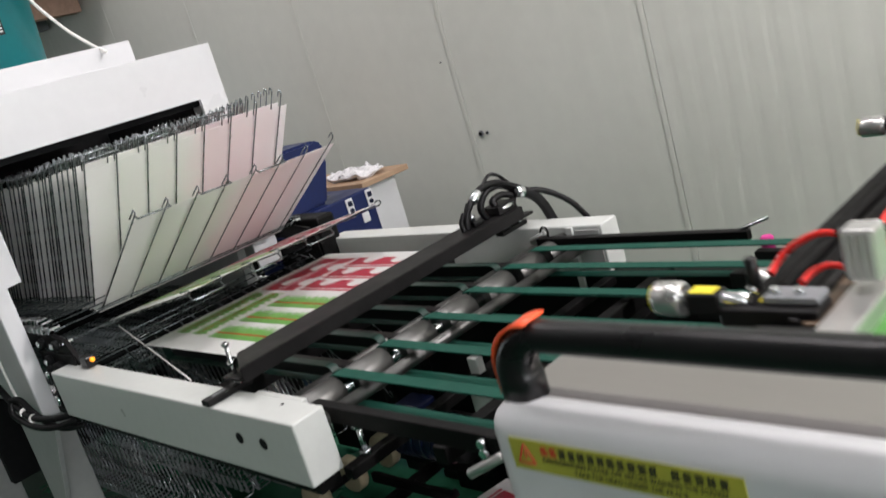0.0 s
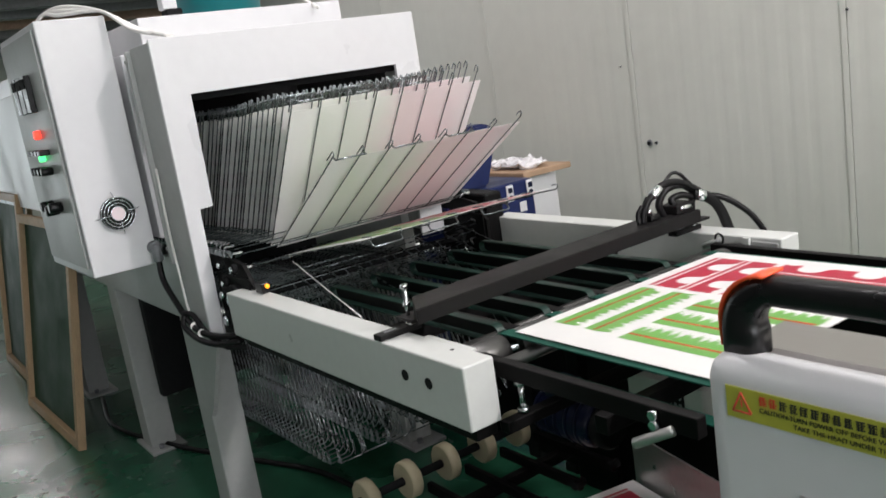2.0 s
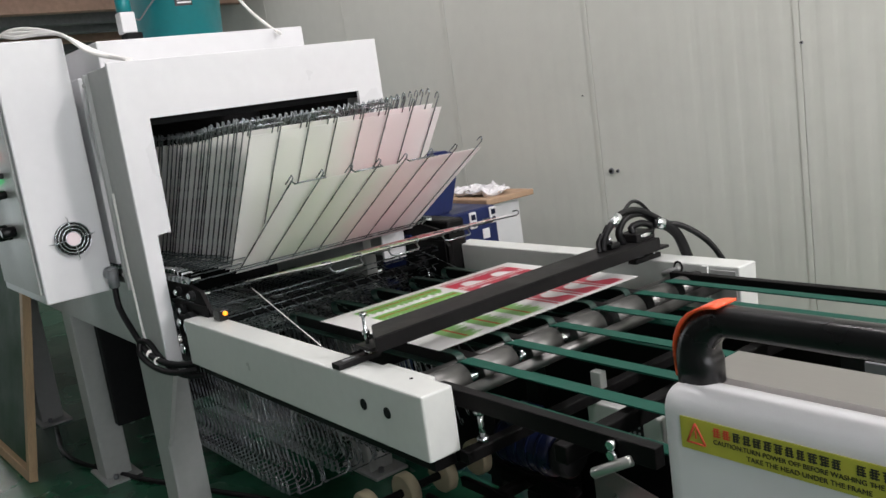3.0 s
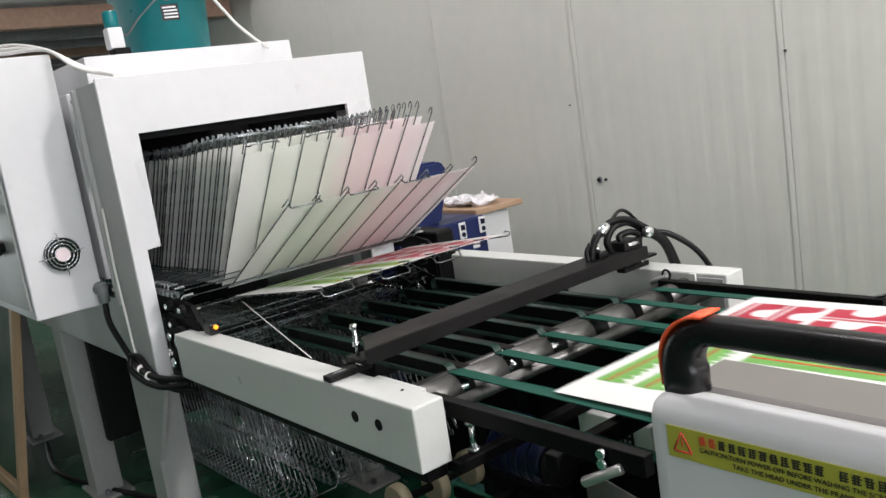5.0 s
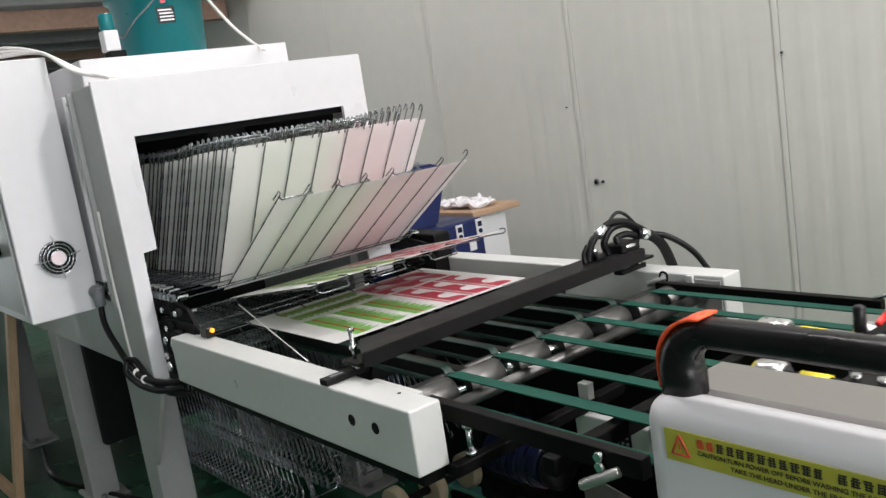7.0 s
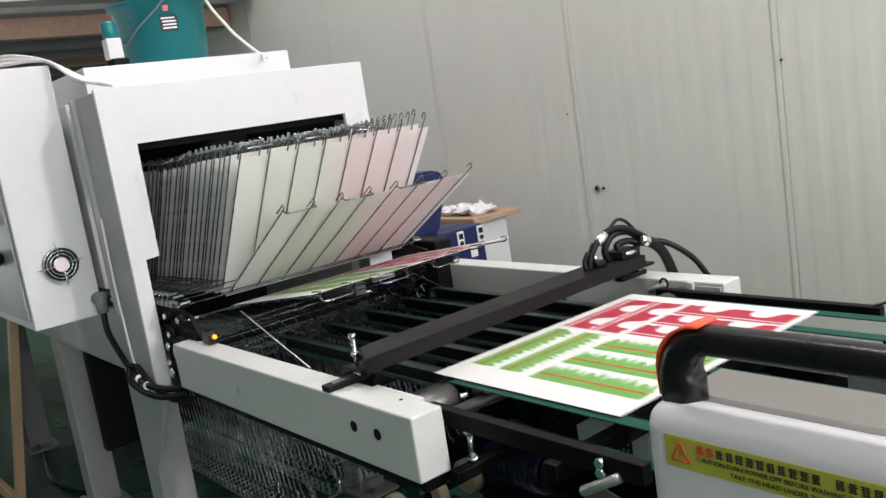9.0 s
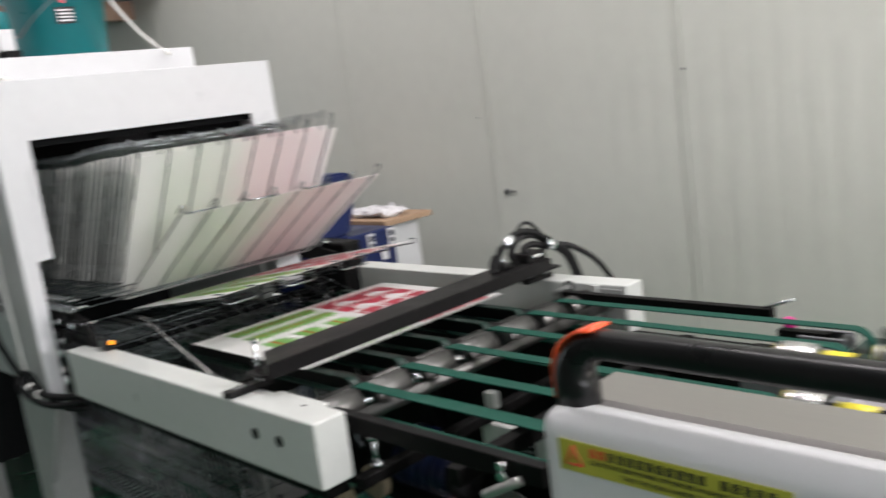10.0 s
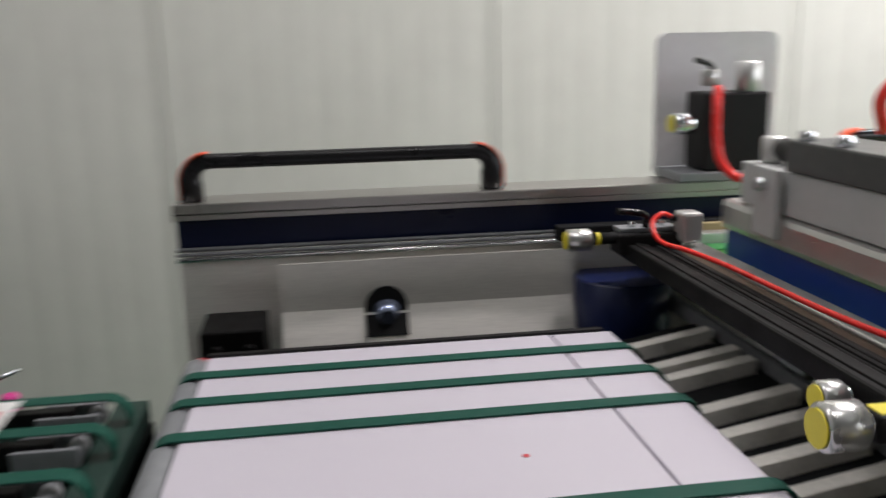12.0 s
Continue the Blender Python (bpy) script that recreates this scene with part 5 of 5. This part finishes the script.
ptube("red_hose", [(0.196, 0.355, 1.079), (0.165, 0.36, 1.076), (0.13, 0.36, 1.058), (0.115, 0.35, 1.042), (0.11, 0.335, 1.032)], 0.0046, M_REDHOSE, carriage, 6, 8, "bright red air hose")
ptube("red_hose", [(0.206, 0.345, 1.036), (0.185, 0.345, 1.04), (0.165, 0.34, 1.034), (0.16, 0.31, 1.03)], 0.0046, M_REDHOSE, carriage, 6, 8)
pbox("slide_arm", (0.0, 1.3, 1.225, 1.26, 1.0, 1.03), M_DARK, carriage, 0.003)

# ---- printed sheets: lead edge at local x = 0, sheet in the local xy plane ----
SL, SW = 0.49, 0.65


def print_red(bm, x0, x1, y0, y1, along, z0, z1):
    """A thin bar and a broad one, whose far side has two bites, round at their start and sloping out at their end."""
    L, W = (x1 - x0, y1 - y0) if along == "x" else (y1 - y0, x1 - x0)
    def put(u, v):
        return (x0 + u * L, y0 + v * W) if along == "x" else (x0 + v * W, y0 + u * L)
    def solid(pts):
        prism(bm, [put(*p) for p in pts], "z", z0, z1)
    solid([(0, 0), (1, 0), (1, 0.13), (0, 0.13)])
    solid([(0.0, 0.21), (1.0, 0.21), (1.0, 0.42), (0.0, 0.42)])
    bite = ((0.0, 1.0), (0.002, 0.85), (0.004, 0.7), (0.02, 0.56), (0.06, 0.46), (0.12, 0.43), (0.17, 0.47), (0.205, 0.6), (0.22, 0.78), (0.25, 0.92), (0.28, 1.0))
    lower = lambda c: [(c + u, v) for u, v in bite]
    edges = [(0.0, 1.0), (0.07, 0.93), (0.11, 1.0)] + lower(0.15) + [(0.5, 0.96), (0.58, 1.0)] + lower(0.61) + [(1.0, 1.0)]
    for (u0, v0), (u1, v1) in zip(edges, edges[1:]):
        if abs(u1 - u0) > 1e-4:
            solid([(min(u0, u1), 0.42), (max(u0, u1), 0.42), (max(u0, u1), v1 if u1 > u0 else v0), (min(u0, u1), v0 if u1 > u0 else v1)])


def ink_layer(bm):
    """Ink is one thin film on the card: only its upper face stays."""
    bm.normal_update()
    bmesh.ops.delete(bm, geom=[f for f in bm.faces if abs(f.normal.z) < 0.5 or f.calc_center_median().z < 0.0002], context="FACES")
    return bm


def sheet_template(green=True):
    """A white card, printed on its upper face."""
    s = tagged(new("printed_sheet"), "white card sheet printed with red and green cut-out shapes" if green else "dried white card sheet printed with red shapes and thin red lines", "printed sheet", "printed sheets" if green else "stacked dried sheets")
    bm = bmesh.new()
    box(bm, 0, SL, -SW / 2, SW / 2, -0.0006, 0.0)
    for f in bm.faces:
        f.material_index = 1 if f.normal.z < -0.5 or f.calc_center_median().z < -0.0005 else 0
    part("card", bm, [M_PAPER, M_BACK], s)
    z0, z1 = -0.0003, 0.0005
    y_ = -SW / 2
    for j in range(2):
        a, b = 0.028 + j * 0.083, 0.102 + j * 0.083
        if green:
            bm = bmesh.new()
            jagged(bm, a, b, y_ + 0.08, y_ + 0.345, z0, z1, "y", 13, 11 + j, 0.5)
            part("green_print", ink_layer(bm), M_GREEN, s)
        bm = bmesh.new()
        box(bm, a + 0.02, a + 0.026, y_ + 0.085, y_ + 0.34, z0, z1 + 0.0003)
        part("thin_line", ink_layer(bm), M_LINE if green else M_RED, s)
        bm = bmesh.new()
        print_red(bm, a, b + 0.004, y_ + 0.365, y_ + 0.605, "y", z0, z1)
        part("red_print", ink_layer(bm), M_RED, s)
    for j in range(3):
        a = y_ + 0.072 + j * 0.094
        if green:
            bm = bmesh.new()
            jagged(bm, 0.205, 0.472, a, a + 0.088, z0, z1, "x", 13, 21 + j, 0.5)
            part("green_print", ink_layer(bm), M_GREEN, s)
        bm = bmesh.new()
        box(bm, 0.208, 0.465, a + 0.024, a + 0.031, z0, z1 + 0.0003)
        part("thin_line", ink_layer(bm), M_LINE if green else M_RED, s)
        a = y_ + 0.37 + j * 0.083
        bm = bmesh.new()
        print_red(bm, 0.207, 0.474, a, a + 0.074, "x", z0, z1)
        part("red_print", ink_layer(bm), M_RED, s)
    return s


sheet0 = sheet_template()
YC = 0.53


# ---- wickets: hinge at the local origin, wires along local x ----
def wicket_template():
    w = tagged(new("wicket"), "zinc wire wicket rack with eight hooked wires", "wicket", "dryer wickets")
    pcyl("hinge_bar", (0.0, -0.478, 0.0), (0.0, 0.375, 0.0), 0.0019, M_WIRE, w, 6)
    pcyl("hinge_rod", (0.026, -0.36, -0.004), (0.026, 0.36, -0.004), 0.0017, M_WIRE, w, 6)
    for cy_ in (-0.478, 0.355):
        pbox("clip", (-0.010, 0.018, cy_, cy_ + 0.03, -0.003, 0.004), M_CHROME, w, 0.0015)
    ys = [-0.325 + i * 0.0885 for i in range(8)]
    L = 0.505
    for i, y in enumerate(ys):
        pts = [(0.0, y, -0.002), (L - 0.006, y, -0.002), (L, y, 0.002), (L - 0.002, y, 0.008), (L - 0.046, y, 0.009)]
        if i == 7:
            pts = [(0.0, y, -0.002), (L, y, -0.002), (L + 0.009, y, 0.002), (L + 0.011, y, 0.009), (L, y, 0.012), (L - 0.012, y, 0.011)]
        bm = bmesh.new()
        tube(bm, pts, 0.002, 6)
        part("wire", bm, M_WIRE, w)
    for a, b in ((0, 1), (2, 3), (4, 5)):
        bm = bmesh.new()
        tube(bm, [(L - 0.012, ys[a], -0.004), (L - 0.004, ys[a], -0.016), (L + 0.004, ys[a] + 0.008, -0.019), (L + 0.004, ys[b] - 0.008, -0.019), (L - 0.004, ys[b], -0.016), (L - 0.012, ys[b], -0.004)], 0.0023, 6)
        part("end_link", bm, M_WIRE, w)
    return w


wicket0 = wicket_template()

# where the hinge is and how steeply the wires stand, step by step round the chain: step, x, z, degrees
TRACK = ((-45, -2.51, 0.775, -79), (-6, -1.223, 0.778, -78), (-5, -1.19, 0.782, -77.5), (-4, -1.152, 0.80, -73), (-3, -1.118, 0.83, -56), (-2, -1.10, 0.866, -35), (-1, -1.096, 0.905, -13), (-0.44, -1.10, 0.932, 2.8), (-0.2, -1.102, 0.944, 6.9),
         (0, -1.103, 0.9496, 9.0), (1, -1.142, 0.983, 31.2), (2, -1.1835, 0.993, 52.9), (3, -1.215, 0.9975, 54.3), (40, -2.437, 0.96, 55.5))


def on_track(p):
    for a, b in zip(TRACK, TRACK[1:]):
        if a[0] <= p <= b[0]:
            t = (p - a[0]) / (b[0] - a[0])
            return tuple(a[i] + (b[i] - a[i]) * t for i in (1, 2, 3))
    return TRACK[0][1:] if p < TRACK[0][0] else TRACK[-1][1:]


PERIOD = 3.42
STEP0 = 0.2
EASE = ((0.0, 0.0), (0.15, 0.03), (0.3, 0.12), (0.45, 0.22), (0.6, 0.34), (0.8, 0.49), (1.0, 0.64), (1.3, 0.83), (1.6, 0.935), (2.0, 0.985), (2.4, 1.0))


def advance(t):
    """How many steps the chain has gone by time t."""
    n = math.floor((t - STEP0) / PERIOD)
    d = t - STEP0 - n * PERIOD
    for a, b in zip(EASE, EASE[1:]):
        if a[0] <= d <= b[0]:
            return n + a[1] + (b[1] - a[1]) * (d - a[0]) / (b[0] - a[0])
    return n + 1.0 if d > EASE[-1][0] else float(n)


def advance_times():
    ts = {0.0, 12.0}
    for n in range(-1, 4):
        for d, e in EASE:
            t = STEP0 + n * PERIOD + d
            if 0 < t < 12:
                ts.add(round(t, 3))
    return sorted(ts)


def wicket_pose(p, k=0):
    """k: the wicket's number, for the small unevenness of each one."""
    x, z, a = on_track(p)
    u = min(1.0, max(0.12, 0.5 + a / 20))
    bent = {0: 1.2, -1: 1.2}.get(k, 0.9 * math.sin(k * 12.9))
    return pose(x, YC + 0.004 * u * math.sin(k * 5.3), z, 0, -a - u * bent, 0.35 * u * math.sin(k * 3.7))


def sheet_on_wicket(p, k=0):
    """The sheet lies on its wicket, and flat on the belts below that."""
    x, z, a = on_track(p)
    if a < 0:
        q = min(1.0, max(0.0, (p + 1.0) / 0.46))
        return pose(-1.055 + (x - 0.028 + 1.055) * q, YC, 0.885 + (z + 0.0035 - 0.885) * q * q, 0, 0, 0)
    return wicket_pose(p, k) @ pose(-0.028, 0, 0.0035)


wickets, carried_sheets = [], []
for k in range(-31, 27):
    w = copy_thing(wicket0, wicket_pose(k, k))
    wickets.append((k, w))
    if 0 <= k - 0:
        s = copy_thing(sheet0, sheet_on_wicket(k, k))
        carried_sheets.append((k, s))
# sheets that run down the belts: how many steps late, and when the trailing edge passes x = 0
moving_sheets = []
for n, t_zero in enumerate((-0.765, 2.655, 6.05, 9.495, 12.77)):
    moving_sheets.append((n, copy_thing(sheet0, pose(0.5 + n, YC, 0.885)), t_zero))
for t0 in (wicket0, sheet0):
    for o in (*t0.children_recursive, t0):
        bpy.data.objects.remove(o)

# ---- under the machine ----
feed = sited("stacker_shaft", "dark shaft with cream nylon discs and black arms", "stacker", (-0.78, 0.43, 0.2))
pcyl("shaft", (-0.78, 0.02, 0.30), (-0.78, 0.95, 0.30), 0.012, M_DARK, feed, 12)
for y in (0.157, 0.295, 0.43, 0.565, 0.70):
    d = pcyl("disc", (-0.78, y - 0.018, 0.30), (-0.78, y + 0.018, 0.30), 0.055, M_CREAM, feed, 28, 0.005, "cream nylon disc")
    pcyl("hub", (-0.78, y + 0.018, 0.30), (-0.78, y + 0.032, 0.30), 0.028, M_CREAM, d, 18, 0.003)
    arm = pbox("arm", (-0.76, -0.42, y + 0.045, y + 0.062, 0.245, 0.275), M_DEEPBLACK, feed, 0.002)
    pcyl("arm_roller", (-0.43, y + 0.035, 0.262), (-0.43, y + 0.072, 0.262), 0.013, M_DARK, arm, 12)
pbox("cross_bar", (-0.66, -0.63, 0.14, 0.97, 0.213, 0.2445), M_DEEPBLACK, feed, 0.003)
for yy in (0.955,):
    pbox("stand", (-0.80, -0.62, yy, yy + 0.02, 0.0, 0.29), M_DEEPBLACK, feed, 0.003)
bm = bmesh.new()
prism(bm, rounded_profile([(-1.02, 0.0), (-1.02, 0.262), (-0.77, 0.235), (-0.77, 0.0)], 0.012, (1, 2), 4), "y", 0.045, 0.07)
tagged(part("blue_screen_board", bm, M_BLUE), "blue enamelled metal panel standing on the floor", "panel")

# the pile of dried sheets at the stacker, on a low board, turned a little
TURN = pose(-0.59, 0.22, 0.0, 0, 0, -11.5)
board = thing("pile_board", "low grey pile board with a bent back plate", "pile board")
pbox("deck", (-0.02, 0.56, -0.03, 0.68, 0.04, 0.075), M_GREYPAINT, board, 0.003)
for by_ in (0.0, 0.30, 0.60):
    pbox("runner", (-0.01, 0.55, by_, by_ + 0.05, 0.0, 0.04), M_WOOD, board, 0.003)
bm = bmesh.new()
prism(bm, [(-0.005, 0.0755), (0.56, 0.0755), (0.56, 0.285), (0.05, 0.305), (-0.005, 0.285)], "y", 0.664, 0.669)
part("back_plate", bm, M_ALU, board, "bent grey metal back plate")
board.matrix_basis = TURN
bm = bmesh.new()
random.seed(12)
for q in range(26):
    a, b = random.uniform(-0.003, 0.003), random.uniform(-0.003, 0.003)
    box(bm, a, 0.49 + a, b, 0.65 + b, 0.0755 + q * 0.0031, 0.0783 + q * 0.0031)
pile = tagged(part("sheet_pile", bm, M_PAPER), "stack of dried white card sheets on the pile board", "paper stack", kind="stuff")
pile.matrix_basis = TURN
s0 = sheet_template(False)
for q, (dx, dy, rz) in enumerate(((0.004, -0.004, 0.5), (-0.004, 0.002, -0.4), (0.0, 0.0, 0.0))):
    copy_thing(s0, TURN @ pose(dx, 0.325 + dy, 0.1572 + q * 0.0022, 0, 0, rz))
for o in (*s0.children_recursive, s0):
    bpy.data.objects.remove(o)

mot = sited("drive_motor", "dark blue electric drive motor hung under the belts", "motor", (-0.27, 0.5, 0.54))
pcyl("motor_body", (-0.38, 0.50, 0.545), (-0.19, 0.50, 0.545), 0.058, M_BLUEDARK, mot, 28, 0.01)
for q in range(5):
    pcyl("cooling_fin", (-0.365 + q * 0.035, 0.50, 0.545), (-0.357 + q * 0.035, 0.50, 0.545), 0.061, M_BLUEDARK, mot, 28)
pcyl("motor_cap", (-0.19, 0.50, 0.545), (-0.15, 0.50, 0.545), 0.052, M_DARK, mot, 24, 0.008)
pbox("terminal_box", (-0.33, -0.25, 0.455, 0.52, 0.60, 0.645), M_BLUEDARK, mot, 0.005)
pbox("hanger", (-0.31, -0.27, 0.52, 0.555, 0.59, 0.8255), M_DEEPBLACK, mot, 0.003)
pbox("yellow_tag", (-0.152, -0.135, 0.485, 0.505, 0.57, 0.59), M_YELLOW, mot, 0.001)
for dx, dz, yl in ((-0.0, 0.745, 0.125),):
    cm = sited("lower_cross_bar", "black lower cross bar with adjusting stud", "bar", (dx, 0.5, dz), "lower bars")
    pbox("bar", (dx - 0.013, dx + 0.013, 0.075, 0.97, dz - 0.004, dz + 0.02), M_DEEPBLACK, cm, 0.003)
    pcyl("stud", (dx, yl, dz + 0.02), (dx, yl, dz + 0.085), 0.006, M_CHROME, cm, 10)
    pcyl("nut", (dx, yl, dz + 0.075), (dx, yl, dz + 0.085), 0.012, M_CHROME, cm, 6)
    pcyl("nut", (dx, yl, dz + 0.021), (dx, yl, dz + 0.031), 0.012, M_CHROME, cm, 6)
wb = sited("vacuum_box", "white sheet-metal blower box with black mesh vent", "blower", (0.1, 0.5, 0.0))
pbox("body", (-0.015, 0.175, 0.42, 0.46, 0.675, 0.742), M_BEAM, wb, 0.004)
pbox("tab", (-0.015, 0.012, 0.44, 0.46, 0.7425, 0.80), M_BEAM, wb, 0.002)
pbox("vent", (0.072, 0.132, 0.414, 0.4195, 0.684, 0.737), M_DARK, wb, 0.001)
pbox("support_bar", (0.05, 0.10, 0.43, 0.989, 0.64, 0.6745), M_DEEPBLACK, wb, 0.003)
for j in range(5):
    for q in range(4):
        pcyl("hole_rim", (0.078 + j * 0.012, 0.4145, 0.690 + q * 0.0135), (0.078 + j * 0.012, 0.4125, 0.690 + q * 0.0135), 0.0035, M_STEELBEAM, wb, 6)
# ---- behind the machine ----
bl = sited("blue_machine", "navy blue enamelled machine with silver latches", "machine", (-2.05, 1.5, 0.0))
pbox("body", (-2.4, -1.75, 1.25, 1.745, 0.05, 0.872), M_BLUE, bl, 0.01)
pbox("plinth", (-2.38, -1.77, 1.27, 1.72, 0.0, 0.05), M_DARK, bl, 0.004)
for ly, lz in ((1.60, 0.837), (1.72, 0.842)):
    la = pbox("latch", (-1.75, -1.742, ly - 0.02, ly + 0.02, lz - 0.05, lz + 0.025), M_CLEAR, bl, 0.004, "silver toggle latch")
    pbox("latch_slot", (-1.742, -1.739, ly - 0.012, ly + 0.012, lz - 0.01, lz + 0.014), M_BLUEDARK, la, 0.001)
    pcyl("latch_ring", (-1.742, ly, lz - 0.03), (-1.738, ly, lz - 0.03), 0.011, M_BLUEDARK, la, 14)
pbox("label_plate", (-1.75, -1.746, 1.65, 1.69, 0.73, 0.775), M_CLEAR, bl, 0.001)
bm = bmesh.new()
prism(bm, [(1.27, 0.872), (1.27, 1.10), (1.36, 1.15), (1.56, 1.15), (1.605, 1.125), (1.60, 1.05), (1.535, 0.872)], "x", -2.3, -1.80)
bmesh.ops.bevel(bm, geom=list(bm.edges), offset=0.012, segments=2, affect="EDGES")
part("hood", bm, M_BLUE, bl)
bench = sited("workbench", "low bench with a tan board top and white side panel", "bench", (-2.35, 1.95, 0.0))
pbox("top", (-2.9, -1.86, 1.79, 2.10, 0.852, 0.880), M_PLY, bench, 0.004)
pbox("side_panel", (-1.92, -1.90, 1.83, 2.03, 0.0, 0.852), M_WHITE, bench, 0.003)
pbox("side_panel", (-2.86, -2.84, 1.83, 2.03, 0.0, 0.852), M_WHITE, bench, 0.003)
bag = bmesh.new()
bmesh.ops.create_icosphere(bag, subdivisions=5, radius=1, matrix=Matrix.Translation((-2.06, 1.93, 0.90)) @ Matrix.Diagonal((0.17, 0.10, 0.014, 1)))
for v in bag.verts:
    q = v.co * 22
    v.co += Vector((noise.noise(q), noise.noise(q + Vector((9, 0, 0))), 0.9 * noise.noise(q + Vector((0, 9, 0))))) * 0.035
    v.co.z += 0.012 * abs(noise.noise(v.co * 60))
    v.co.z = max(v.co.z, 0.8802)
tagged(part("crumpled_bag", bag, M_CLEAR), "crumpled clear plastic bag on the bench", "bag")

# ---- on the floor ----
random.seed(21)
for lx, ly in ((-1.62, -0.13), (-1.50, -0.16), (-1.48, -0.10), (-1.36, -0.05), (-1.24, 0.0)):
    bm = bmesh.new()
    pts = [(lx + random.uniform(0.012, 0.028) * math.cos(a), ly + random.uniform(0.008, 0.02) * math.sin(a)) for a in [2 * math.pi * q / 7 for q in range(7)]]
    prism(bm, pts, "z", 0.0005, 0.004)
    for v in bm.verts:
        v.co.z += 0.006 * random.random() if v.co.z > 0.002 else 0.0
    tagged(part("floor_scrap", bm, M_DARK), "small dark scrap lying on the green floor", "litter", "floor scraps")
tagged(ptube("floor_cable", [(-3.4, 0.05, 0.012), (-2.9, -0.02, 0.012), (-2.4, 0.10, 0.012), (-2.0, 0.25, 0.012), (-1.6, 0.4, 0.012), (-1.2, 0.42, 0.012)], 0.011, M_RUBBER, None, 8, 8), "black cable lying along the green floor", "cable")

# ---- movement ----
SPEED = 0.608


# one stroke of the screen carriage, quick to the press's far end and slower back: seconds into the stroke, x
STROKE = ((0.0, 0.638), (0.2, 0.556), (0.4, 0.528), (0.5, 0.534), (0.6, 0.572), (0.8, 0.698), (1.0, 0.854), (1.3, 1.105), (1.5, 1.245),
          (1.8, 1.40), (2.05, 1.435), (2.35, 1.36), (2.7, 1.12), (3.0, 0.885), (3.2, 0.75), (PERIOD, 0.638))


def carriage_x(t):
    d = (t - 10.2) % PERIOD
    i = max(k for k in range(len(STROKE) - 1) if STROKE[k][0] <= d)
    (t0, x0), (t1, x1) = STROKE[i], STROKE[i + 1]
    tp, xp = STROKE[i - 1] if i else (STROKE[-2][0] - PERIOD, STROKE[-2][1])
    tn, xn = STROKE[i + 2] if i + 2 < len(STROKE) else (STROKE[1][0] + PERIOD, STROKE[1][1])
    h = t1 - t0
    m0, m1 = h * (x1 - xp) / (t1 - tp), h * (xn - x0) / (tn - t0)
    u = (d - t0) / h
    return (2 * u ** 3 - 3 * u * u + 1) * x0 + (u ** 3 - 2 * u * u + u) * m0 + (3 * u * u - 2 * u ** 3) * x1 + (u ** 3 - u * u) * m1


def motions():
    ts = advance_times()
    for k, w in wickets:
        walk(w, [(t, wicket_pose(k + advance(t), k)) for t in ts])
    for k, s in carried_sheets:
        walk(s, [(t, sheet_on_wicket(k + advance(t), k)) for t in ts])
    for n, s, t_zero in moving_sheets:
        t_up = STEP0 + n * PERIOD
        rows = []
        for t in sorted(set([0.0, 12.0] + [i * 0.1 for i in range(121)] + ts)):
            if t < t_up:
                d = max(0.0, t_zero - 1.5 - t)
                lead = min(1.7, max(-1.055, SPEED * (t_zero - t) - SL + 1.5 * d * d))
                rise = 0.0225 * min(1.0, max(0.0, (lead - 0.10) / 0.12))
                front = 0.0225 * min(1.0, max(0.0, (lead - 0.60) / 0.12))
                rows.append((t, pose(lead, YC, 0.885 + front, 0, -math.degrees(math.asin((rise - front) / SL)))))
            else:
                rows.append((t, sheet_on_wicket(-1 - n + advance(t), -1 - n)))
        walk(s, rows)
    walk(carriage, [(i * 0.1, pose(carriage_x(i * 0.1), 0, 0)) for i in range(121)])


motions()
